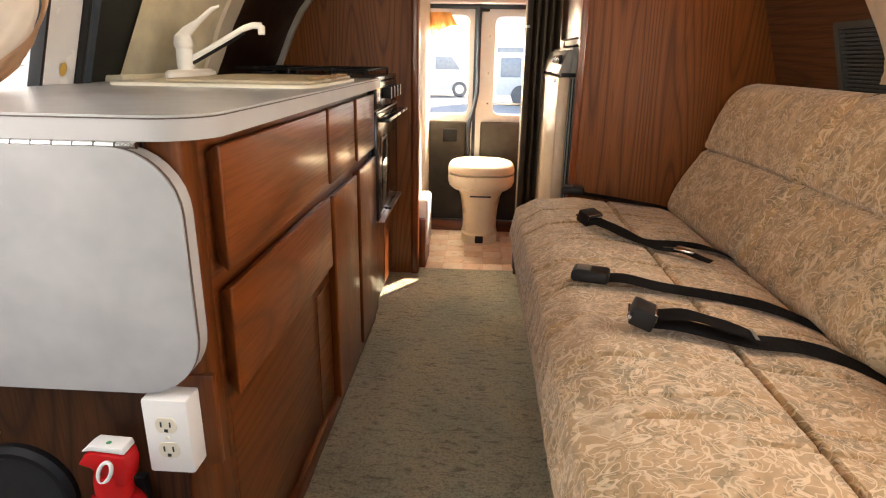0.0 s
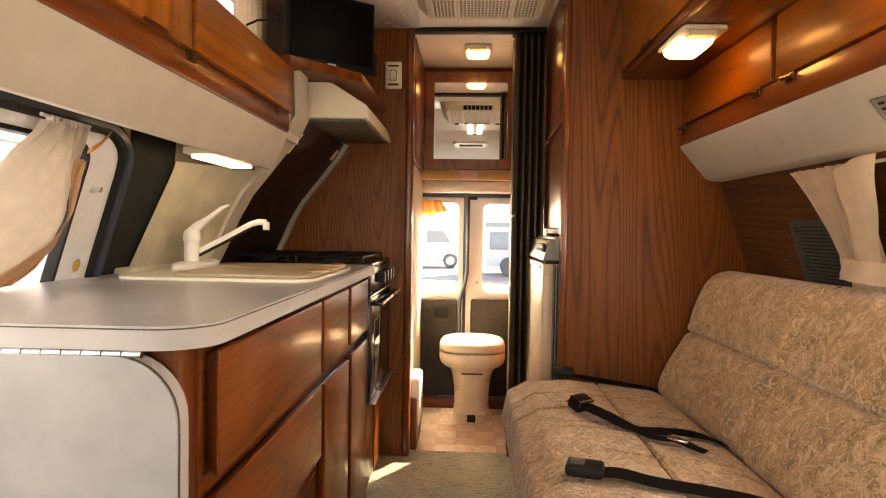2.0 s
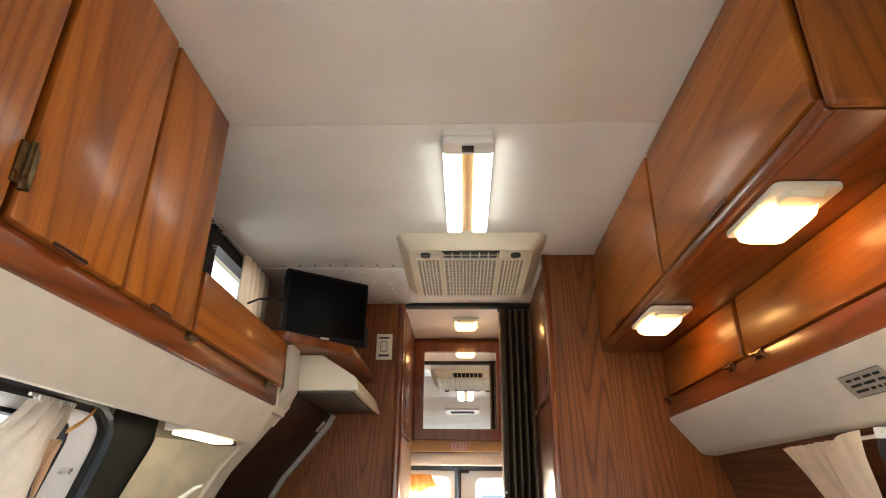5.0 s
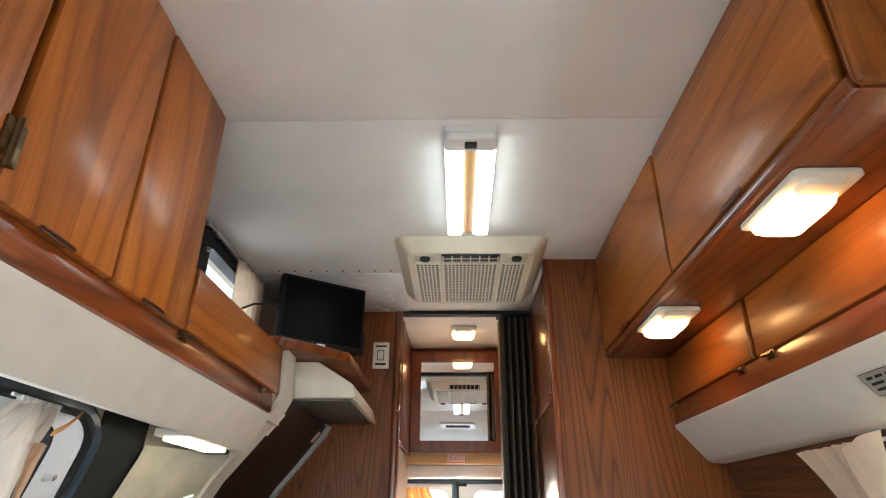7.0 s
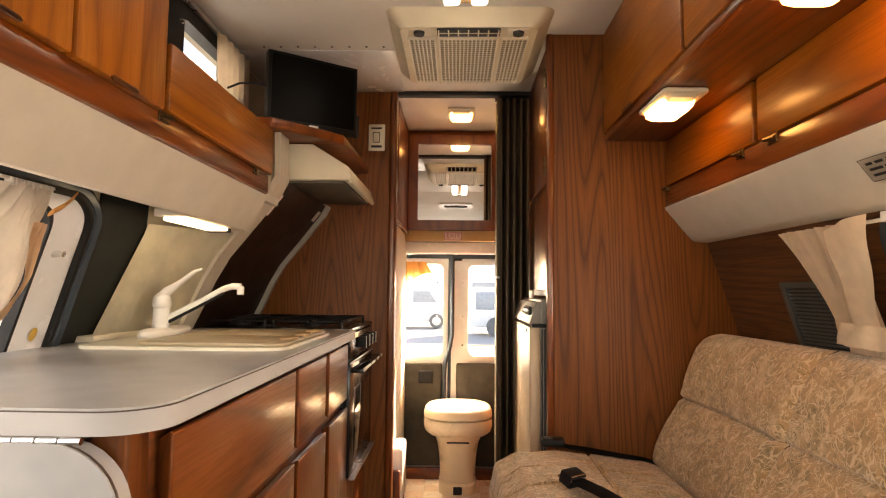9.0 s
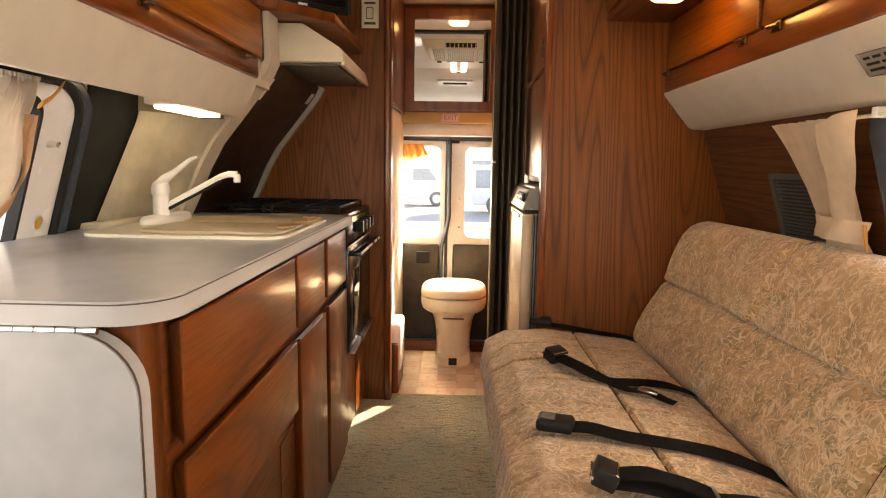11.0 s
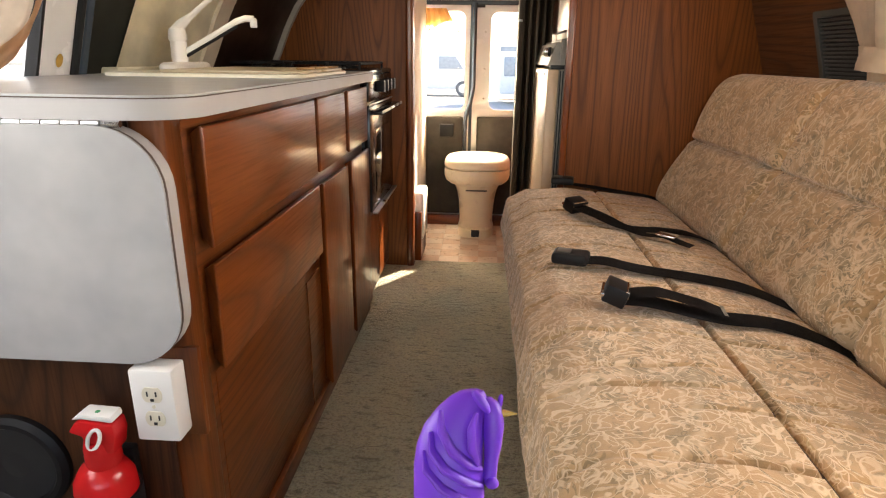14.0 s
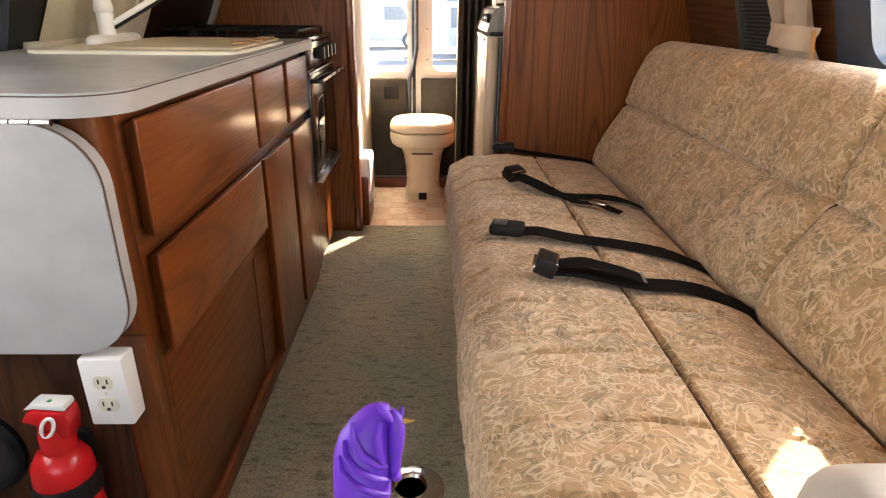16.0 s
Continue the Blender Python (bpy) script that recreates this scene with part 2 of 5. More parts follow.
folding_mat = plain("folding_door_vinyl", (0.07, 0.042, 0.02), 0.6, 0.2, 20)
tube_glow = glow("tube_light", (0.96, 1.0, 0.93), 1.4)
dome_glow = glow("dome_light", (1.0, 0.50, 0.16), 3.6)
strip_glow = glow("strip_light", (1.0, 0.88, 0.62), 1.3)
print_black = plain("print_black", (0.02, 0.02, 0.02), 0.6)
exit_red = plain("exit_red", (0.45, 0.05, 0.06), 0.5)
pale_sign = plain("pale_sign", (0.75, 0.6, 0.55), 0.5)
mirror_m = Nodes("mirror")
mirror_mat = mirror_m.set((0.9, 0.9, 0.9), 0.01, Metallic=1.0)
glass_m = Nodes("window_glass")
glass_mat = glass_m.set((1, 1, 1), 0.0, Transmission_Weight=1.0, IOR=1.05)


# ---- mesh helpers ----
def box(x0, x1, y0, y1, z0, z1, bevel=0.003, seg=2):
    bm = bmesh.new()
    bmesh.ops.create_cube(bm, size=1)
    for v in bm.verts:
        v.co = ((x0 + x1) / 2 + v.co.x * (x1 - x0), (y0 + y1) / 2 + v.co.y * (y1 - y0), (z0 + z1) / 2 + v.co.z * (z1 - z0))
    if bevel:
        bmesh.ops.bevel(bm, geom=bm.edges[:], offset=bevel, segments=seg, profile=0.5, affect="EDGES")
    return bm


def prism(outline, axis, a, b, bevel=0.0, seg=2):
    """An outline in the two other axes (in their order), drawn out along axis from a to b."""
    bm = bmesh.new()
    put = {"x": lambda p, c: (c, p[0], p[1]), "y": lambda p, c: (p[0], c, p[1]), "z": lambda p, c: (p[0], p[1], c)}[axis]
    lo, hi = [bm.verts.new(put(p, a)) for p in outline], [bm.verts.new(put(p, b)) for p in outline]
    n = len(outline)
    bm.faces.new(lo), bm.faces.new(hi)
    for i in range(n):
        bm.faces.new((lo[i], lo[(i + 1) % n], hi[(i + 1) % n], hi[i]))
    bmesh.ops.recalc_face_normals(bm, faces=bm.faces[:])
    if bevel:
        bmesh.ops.bevel(bm, geom=bm.edges[:], offset=bevel, segments=seg, profile=0.5, affect="EDGES")
    return bm


def rounded(x0, x1, y0, y1, r, n=6, which=(1, 1, 1, 1)):
    """The outline of a rectangle with round corners: from the lower left one, anticlockwise."""
    pts = []
    for k, (cx, cy) in enumerate(((x0, y0), (x1, y0), (x1, y1), (x0, y1))):
        if not which[k]:
            pts.append((cx, cy))
            continue
        mx, my = cx + (r if cx == x0 else -r), cy + (r if cy == y0 else -r)
        for i in range(n + 1):
            a = radians(180 + 90 * k + 90 * i / n)
            pts.append((mx + r * math.cos(a), my + r * math.sin(a)))
    return pts


def ring(outer, inner, axis, a, b):
    """A frame: two outlines with the same number of points, drawn out along axis."""
    bm = bmesh.new()
    put = {"x": lambda p, c: (c, p[0], p[1]), "y": lambda p, c: (p[0], c, p[1]), "z": lambda p, c: (p[0], p[1], c)}[axis]
    rows = [[bm.verts.new(put(p, c)) for p in o] for o, c in ((outer, a), (outer, b), (inner, b), (inner, a))]
    n = len(outer)
    for k in range(4):
        r, s = rows[k], rows[(k + 1) % 4]
        for i in range(n):
            bm.faces.new((r[i], r[(i + 1) % n], s[(i + 1) % n], s[i]))
    bmesh.ops.recalc_face_normals(bm, faces=bm.faces[:])
    return bm


def lathe(profile, cx, cy, n=28, squash=1.0):
    """(radius, z) rows turned about an upright axis."""
    bm = bmesh.new()
    rows = [[bm.verts.new((cx + r * math.cos(2 * math.pi * i / n), cy + squash * r * math.sin(2 * math.pi * i / n), z)) for i in range(n)] for r, z in profile]
    for a, b in zip(rows, rows[1:]):
        for i in range(n):
            bm.faces.new((a[i], a[(i + 1) % n], b[(i + 1) % n], b[i]))
    bm.faces.new(rows[0]), bm.faces.new(rows[-1])
    bmesh.ops.recalc_face_normals(bm, faces=bm.faces[:])
    return bm


def tube(points, r, n=10, flat=1.0):
    """A round bar along points; r is one radius, or one for each point."""
    bm = bmesh.new()
    pts = [Vector(p) for p in points]
    rad = r if isinstance(r, (list, tuple)) else [r] * len(pts)
    rows, side = [], None
    for i, p in enumerate(pts):
        d = (pts[min(i + 1, len(pts) - 1)] - pts[max(i - 1, 0)]).normalized()
        if side is None:
            side = d.orthogonal().normalized()
        side = (side - d * side.dot(d)).normalized()
        up = d.cross(side)
        rows.append([bm.verts.new(p + rad[i] * (side * math.cos(2 * math.pi * k / n) + flat * up * math.sin(2 * math.pi * k / n))) for k in range(n)])
    for a, b in zip(rows, rows[1:]):
        for k in range(n):
            bm.faces.new((a[k], a[(k + 1) % n], b[(k + 1) % n], b[k]))
    bm.faces.new(rows[0]), bm.faces.new(rows[-1])
    bmesh.ops.recalc_face_normals(bm, faces=bm.faces[:])
    return bm


def sheet(f, nu, nv, thick=0.0):
    """A surface f(u, v) over the unit square; with thick, a second skin behind it."""
    bm = bmesh.new()
    g = [[bm.verts.new(f(i / nu, j / nv)) for j in range(nv + 1)] for i in range(nu + 1)]
    for i in range(nu):
        for j in range(nv):
            bm.faces.new((g[i][j], g[i + 1][j], g[i + 1][j + 1], g[i][j + 1]))
    if thick:
        bmesh.ops.solidify(bm, geom=bm.faces[:], thickness=thick)
    return bm


def join(*bms):
    out = bms[0]
    for b in bms[1:]:
        me = bpy.data.meshes.new("tmp")
        b.to_mesh(me)
        out.from_mesh(me)
        bpy.data.meshes.remove(me)
        b.free()
    return out


def turned(bm, m):
    bmesh.ops.transform(bm, matrix=m, verts=bm.verts[:])
    return bm


def thing(name, at, label, category, group=""):
    return_ = new(name)
    return_.empty_display_size = 0.05
    return_.location = at
    return tagged(return_, label, category, group)


def smooth(me, angle=35):
    for p in me.polygons:
        p.use_smooth = True
    me.set_sharp_from_angle(angle=radians(angle))


def mesh_object(name, bm, material, origin=(0, 0, 0)):
    me = bpy.data.meshes.new(name)
    bmesh.ops.translate(bm, vec=-Vector(origin), verts=bm.verts[:])
    bm.to_mesh(me)
    bm.free()
    me.materials.append(material)
    smooth(me)
    ob = new(name, me)
    ob.location = origin
    return ob


def part(name, bm, material, parent, label=""):
    """One mesh under a thing or a part; the bmesh is in the world's metres."""
    o = Vector(parent.location)
    if parent.parent:
        o = o + Vector(parent.parent.location)
    ob = mesh_object(name, bm, material, tuple(o))
    ob.location = (0, 0, 0)
    ob.parent = parent
    return tagged(ob, label)


def single(name, bm, material, label, category, group="", origin=(0, 0, 0)):
    return tagged(mesh_object(name, bm, material, origin), label, category, group)


def setting(name, bm, material, label="", category=""):
    return tagged(mesh_object(name, bm, material), label or name.replace("_", " "), category or name.split("_")[0], kind="structure")


# ---- the shell of the van ----
PROFILE = [(0.98, -0.06), (0.98, 0.72), (0.935, 0.90), (0.84, 1.19), (0.83, 1.32), (0.83, 1.92)]


def wall_x(z):
    for (xa, za), (xb, zb) in zip(PROFILE, PROFILE[1:]):
        if z <= zb:
            return xa + (xb - xa) * (z - za) / (zb - za)
    return PROFILE[-1][0]


def wall_piece(side, y0, y1, z0, z1, inset=0.0, thick=0.05):
    """A stretch of the leaning side wall between two heights."""
    zs = [z0] + [z for _, z in PROFILE if z0 < z < z1] + [z1]
    inner = [(side * (wall_x(z) - inset), z) for z in zs]
    outer = [(side * (wall_x(z) - inset + thick), z) for z in reversed(zs)]
    return prism(inner + outer, "y", y0, y1)


FRONT, REAR, TOP = -2.1, 3.30, 1.90
setting("floor", box(-1.0, 1.0, FRONT, 3.41, -0.08, -0.012, 0), vinyl, "van floor under the coverings", "floor")
setting("carpet", box(-0.97, 0.97, FRONT + 0.02, 2.632, -0.012, 0.004, 0), carpet_mat, "worn beige and grey-green cut pile carpet", "carpet")
bath_floor = setting("floor_bath", box(-0.9, 0.9, 2.632, 3.39, -0.012, -0.002, 0), vinyl, "pinkish vinyl floor tiles in the bathroom", "floor")
setting("ceiling", join(box(-0.95, 0.95, 1.142, 3.4, TOP, TOP + 0.05, 0.002), box(-0.95, 0.95, FRONT, 1.138, TOP, TOP + 0.05, 0.002)), ceiling_cloth, "pale cloth-covered van ceiling with a cross seam", "ceiling")
# left wall with a big side window and a low upper window, right wall with one window
setting("wall_left", join(
    wall_piece(-1, 1.33, 3.4, -0.06, 1.54), wall_piece(-1, -0.25, 1.33, -0.06, 0.80), wall_piece(-1, -0.25, 1.33, 1.238, 1.54),
    wall_piece(-1, FRONT, -1.5, -0.06, 1.9), wall_piece(-1, -1.5, -0.6, -0.06, 0.85), wall_piece(-1, -1.5, -0.6, 1.45, 1.9), wall_piece(-1, -0.6, -0.25, -0.06, 1.9),
    wall_piece(-1, -0.25, 1.18, 1.54, 1.9), wall_piece(-1, 1.18, 1.68, 1.54, 1.9), wall_piece(-1, 1.68, 2.12, 1.84, 1.9), wall_piece(-1, 2.12, 3.4, 1.54, 1.9)), cream, "cream lined left side wall of the van", "wall")
setting("wall_right", join(
    wall_piece(1, 1.17, 3.4, -0.06, 1.9), wall_piece(1, 0.1, 1.17, -0.06, 0.88), wall_piece(1, 0.1, 1.17, 1.20, 1.9), wall_piece(1, -0.6, 0.1, -0.06, 1.9),
    wall_piece(1, -1.5, -0.6, -0.06, 0.85), wall_piece(1, -1.5, -0.6, 1.45, 1.9), wall_piece(1, FRONT, -1.5, -0.06, 1.9)), wall_ply, "dark wood panelled right side wall", "wall")
setting("wall_front", join(box(-1, 1, FRONT - 0.05, FRONT, -0.06, 0.85, 0), box(-1, 1, FRONT - 0.05, FRONT, 1.62, 1.95, 0), box(-1, -0.85, FRONT - 0.05, FRONT, 0.85, 1.62, 0), box(0.85, 1, FRONT - 0.05, FRONT, 0.85, 1.62, 0)), grey_trim, "grey cab front below and above the windscreen", "wall")

# partition between galley and bathroom, closet side, doorway
setting("wall_partition", box(-0.86, -0.283, 2.56, 2.585, 0.0, TOP, 0.002), ply["z"], "oak plywood partition behind the stove", "wall")
setting("trim_jamb", prism(rounded(-0.285, -0.252, 2.552, 2.62, 0.012, 4), "z", 0, TOP), oak["z"], "rounded oak post at the bathroom doorway", "trim")
setting("trim_header", box(-0.25, 0.34, 2.555, 2.60, 1.882, 1.90, 0.002), grey_trim, "dark header rail over the bathroom doorway", "trim")
setting("wall_closet", box(0.332, 0.95, 1.975, 1.993, 0.0, TOP, 0.002), ply["z"], "oak plywood closet side with cathedral grain", "wall")
setting("trim_closet", box(0.312, 0.336, 1.968, 2.0, 0.0, TOP, 0.006), oak["z"], "oak edge strip of the closet", "trim")

# ---- galley ----
FACE = -0.356
galley = thing("kitchen_cabinet", (-0.62, 0.72, 0), "oak galley cabinet with drawers and doors under the worktop", "cabinet")
part("body", join(box(-0.93, -0.378, 0.735, 2.048, 0.0, 0.857, 0.002), box(-0.378, -0.374, 1.30, 1.415, 0.05, 0.4, 0)), dark_oak["y"], galley)
part("end_panel", box(-0.93, -0.42, 0.722, 0.736, 0.0, 0.857, 0.002), end_ply, galley, "dark plywood end panel")
part("corner_post", prism(rounded(-0.425, -0.374, 0.715, 0.775, 0.012, 4), "z", 0, 0.857), dark_oak["z"], galley)
part("kick_rail", box(-0.386, -0.362, 0.78, 2.048, 0.0, 0.05, 0.008), oak["y"], galley)


def front_panel(name, y0, y1, z0, z1, axis="y", label="", parent=None, x0=-0.380, x1=FACE + 0.004):
    """A drawer or door front, its rim cut back behind so that fingers can pull it, its face edges rounded."""
    bm = box(x0, x1, y0, y1, z0, z1, 0.0)
    cy, cz = (y0 + y1) / 2, (z0 + z1) / 2
    for v in bm.verts:
        if v.co.x < (x0 + x1) / 2:
            v.co.y += 0.018 if v.co.y < cy else -0.018
            v.co.z += 0.014 if v.co.z < cz else -0.014
    face = [f for f in bm.faces if f.normal.x > 0.9][0]
    bmesh.ops.bevel(bm, geom=list(face.edges), offset=0.006, segments=4, profile=0.5, affect="EDGES")
    return part(name, bm, oak[axis], parent, label)


front_panel("drawer", 0.784, 1.380, 0.656, 0.842, "y", "wide oak drawer front", galley)
front_panel("drawer", 0.779, 1.388, 0.452, 0.632, "y", "wide oak drawer front", galley)
front_panel("drawer", 1.402, 1.698, 0.658, 0.842, "y", "small oak drawer front", galley)
front_panel("drawer", 1.738, 2.034, 0.658, 0.842, "y", "small oak drawer front", galley)
front_panel("door", 1.420, 1.712, 0.045, 0.626, "z", "oak cabinet door", galley)
front_panel("door", 1.756, 2.046, 0.045, 0.630, "z", "oak cabinet door", galley)
part("recess_panel", box(-0.40, -0.3765, 0.79, 1.40, 0.05, 0.44, 0.001), dark_oak["y"], galley, "plain dark oak lower panel")

stove_base = thing("stove_cabinet", (-0.62, 2.3, 0), "oak cabinet under the built-in stove", "cabinet")
part("body", box(-0.93, -0.385, 2.05, 2.555, 0.0, 0.375, 0.002), dark_oak["z"], stove_base)
front_panel("door", 2.064, 2.285, 0.045, 0.36, "z", "", stove_base, -0.384, -0.366)
front_panel("door", 2.30, 2.53, 0.045, 0.36, "z", "", stove_base, -0.384, -0.366)

# worktop: rounded near corner, pale laminate with a thin brown line under the top
top_out = [(-0.93, 0.688)] + [(-0.332 - 0.075 + 0.075 * math.sin(radians(a)), 0.688 + 0.075 - 0.075 * math.cos(radians(a))) for a in range(0, 91, 9)] + [(-0.332, 2.048), (-0.93, 2.048)]
worktop = thing("worktop", (-0.6, 1.3, 0.85), "pale grey laminate worktop with a rounded corner", "worktop")
part("slab", prism(top_out, "z", 0.8585, 0.885), laminate_edge, worktop)
part("edge_line", prism([(x + (0.0012 if x > -0.9 else 0), y - (0.0012 if y < 1 else 0)) for x, y in top_out], "z", 0.8852, 0.8868), brown_line, worktop, "thin brown joint line")
part("top", prism(top_out, "z", 0.887, 0.890), laminate, worktop)

leaf_out = rounded(-1.0, -0.360, 0.514, 0.853, 0.085, 8, (0, 1, 1, 0))
leaf = thing("table_leaf", (-0.65, 0.68, 0.512), "folded-down pale laminate table leaf hinged to the worktop", "table")
part("panel", prism(leaf_out, "y", 0.684, 0.708), laminate_edge, leaf)
part("edge_line", ring([(x * 1.0 + 0.0008, z) for x, z in leaf_out], [(x - 0.003, z) for x, z in leaf_out], "y", 0.6805, 0.6845), brown_line, leaf, "thin brown joint line")
part("face", prism(leaf_out, "y", 0.677, 0.681), laminate, leaf)
hinge = thing("piano_hinge", (-0.65, 0.69, 0.848), "long chrome piano hinge on the table leaf", "hinge")
for i in range(22):
    part("knuckle", tube([(-0.985 + i * 0.0263, 0.683, 0.8545), (-0.961 + i * 0.0263, 0.683, 0.8545)], 0.0045, 8), chrome if i % 2 else steel, hinge)

# ---- upper cabinets and soffits ----
left_cab = thing("upper_cabinet", (-0.65, 1.1, 1.32), "oak upper cabinet over the galley with flush doors", "cabinet")
part("body", box(-0.83, -0.572, 0.10, 1.12, 1.36, TOP - 0.002, 0.002), oak["z"], left_cab)
part("low_body", box(-0.83, -0.572, 1.12, 1.80, 1.36, 1.505, 0.002), oak["y"], left_cab)
part("rail", box(-0.62, -0.566, 0.10, 1.80, 1.315, 1.375, 0.008), oak["y"], left_cab)
for y0, y1 in ((0.12, 0.56), (0.575, 0.842), (0.850, 1.118)):
    part("door", box(-0.572, -0.55, y0, y1, 1.368, TOP - 0.006, 0.006), gold_oak["z"], left_cab)
part("flap_door", box(-0.572, -0.55, 1.135, 1.79, 1.372, 1.512, 0.007), gold_oak["y"], left_cab)
setting("trim_valance_left", join(prism([(-0.605, 1.318), (-0.575, 1.318), (-0.575, 1.30), (-0.616, 1.217), (-0.628, 1.202), (-0.643, 1.202), (-0.650, 1.212), (-0.61, 1.30)], "y", -0.25, 1.80), box(-0.73, -0.64, 1.435, 1.80, 1.203, 1.222, 0.003)), cream, "cream cloth-covered valance under the upper cabinet", "valance")

right_up = thing("upper_cabinet", (0.67, 1.3, 1.52), "oak upper cabinet with large doors over the sofa", "cabinet")
part("body", box(0.520, 0.83, 0.595, 1.974, 1.530, TOP - 0.002, 0.004), oak["y"], right_up)
part("door", box(0.500, 0.520, 0.610, 1.272, 1.556, TOP - 0.006, 0.006), gold_oak["y"], right_up)
part("door", box(0.500, 0.520, 1.287, 1.970, 1.556, TOP - 0.006, 0.006), gold_oak["y"], right_up)
part("rail", box(0.504, 0.523, 0.595, 1.974, 1.530, 1.553, 0.005), oak["y"], right_up)
part("end_panel", box(0.506, 0.83, 0.580, 0.5945, 1.532, TOP - 0.003, 0.010, 3), gold_oak["z"], right_up, "rounded golden oak end board")
right_low = thing("upper_cabinet", (0.78, 1.3, 1.30), "low oak cabinet with latched doors over the window", "cabinet")
part("body", box(0.725, 0.84, 0.10, 1.974, 1.312, 1.5295, 0.002), dark_oak["y"], right_low)
part("rail", box(0.703, 0.733, 0.10, 1.974, 1.311, 1.374, 0.006), oak["y"], right_low)
part("door", box(0.705, 0.725, 1.395, 1.968, 1.380, 1.5295, 0.006), gold_oak["y"], right_low)
part("door", box(0.705, 0.725, 0.60, 1.375, 1.380, 1.5295, 0.006), gold_oak["y"], right_low)
part("door", box(0.705, 0.725, 0.12, 0.585, 1.380, 1.5295, 0.006), gold_oak["y"], right_low)
setting("trim_valance_right", prism([(0.725, 1.310), (0.702, 1.310), (0.705, 1.300), (0.786, 1.203), (0.80, 1.195), (0.86, 1.191), (0.86, 1.310)], "y", 0.05, 1.974), cream, "cream cloth-covered valance under the low cabinet", "valance")

notch_mat = plain("pull_recess", (0.10, 0.026, 0.005), 0.6)
for y in (0.94, 1.70):
    part("finger_pull", prism(rounded(y - 0.045, y + 0.045, 1.554, 1.565, 0.006, 3), "x", 0.4990, 0.502), notch_mat, right_up, "dark finger pull notch")
for y in (0.44, 0.70, 0.98):
    part("finger_pull", prism(rounded(y - 0.04, y + 0.04, 1.366, 1.375, 0.006, 3), "x", -0.552, -0.5488), notch_mat, left_cab, "dark finger pull notch")

# ---- closet with fridge ----
closet = thing("closet_cabinet", (0.6, 2.3, 1.0), "oak closet with two stacked doors above the fridge", "cabinet")
part("body", box(0.345, 0.85, 1.995, 2.56, 1.01, TOP - 0.002, 0.002), dark_oak["z"], closet)
part("door", box(0.318, 0.345, 2.02, 2.50, 1.40, 1.875, 0.006), oak["z"], closet)
part("door", box(0.318, 0.345, 2.02, 2.50, 1.03, 1.385, 0.006), dark_oak["z"], closet)
fridge = thing("refrigerator", (0.6, 2.3, 0.0), "small grey-framed fridge built into the closet base", "refrigerator")
part("body", box(0.30, 0.85, 2.03, 2.55, 0.12, 1.0, 0.004), fridge_grey, fridge)
part("door", box(0.262, 0.30, 2.035, 2.54, 0.14, 0.905, 0.006), fridge_door_mat, fridge, "glossy bronze fridge door")
part("control_panel", prism([(0.26, 0.915), (0.285, 0.99), (0.34, 0.995), (0.34, 0.915)], "y", 2.035, 2.54, 0.004), fridge_grey, fridge)
part("base", box(0.34, 0.85, 2.02, 2.55, 0.0, 0.12, 0.002), dark_oak["y"], fridge)

# ---- sofa ----
def seat_point(u, v):
    """u runs round the seat from the floor at the front to the crease, v along the van."""
    y = 0.22 + 1.752 * v
    stops = [(0.0, 0.205, 0.02), (0.16, 0.165, 0.22), (0.32, 0.125, 0.40), (0.42, 0.142, 0.485), (0.52, 0.205, 0.522), (0.66, 0.35, 0.528), (0.7375, 0.425, 0.520), (0.75, 0.434, 0.506), (0.7625, 0.443, 0.518), (0.88, 0.59, 0.508), (0.95, 0.645, 0.490), (1.0, 0.70, 0.43)]
    for (a, xa, za), (b, xb, zb) in zip(stops, stops[1:]):
        if u <= b:
            k = (u - a) / (b - a)
            x, z = xa + (xb - xa) * k, za + (zb - za) * k
            break
    n = noise.noise(Vector((x * 9, y * 4, 2.0)))
    z += 0.006 * n if u > 0.4 else 0
    # gathered wrinkles over the front roll
    wr = math.exp(-((u - 0.30) / 0.13) ** 2)
    ridge = abs(math.sin((y + 0.02 * noise.noise(Vector((y * 7, z * 5, 4.0)))) * 62)) ** 0.7
    x += 0.006 * wr * (1 - ridge) * (0.6 + 0.6 * noise.noise(Vector((y * 3, 9.0, z * 4))))
    z -= 0.005 * wr * (1 - ridge)
    x += 0.006 * noise.noise(Vector((z * 6, y * 5, 7.0))) if u < 0.45 else 0
    # shallow cross puckers
    if u > 0.38:
        p = noise.noise(Vector((y * 1.7, 3.3, 0.5)))
        s = abs(((y + 0.03 * p + 0.05 * x) / 0.155) % 1.0 - 0.5) * 2
        z -= 0.018 * max(0.0, 1 - s * 13) * (0.55 + 0.45 * math.sin(x * 21 + math.floor(y / 0.155) * 2.1))
        q = abs(((y + 0.04 * math.sin(x * 9) + 0.3 * x) / 0.11) % 1.0 - 0.5) * 2
        z -= 0.013 * max(0.0, 1 - q * 12) * max(0.0, math.sin(x * 13 + math.floor(y / 0.11) * 1.7))
    end = min(v, 1 - v) * 1.752
    z -= 0.03 * max(0.0, 1 - end / 0.06) ** 2
    return (x, y, z)


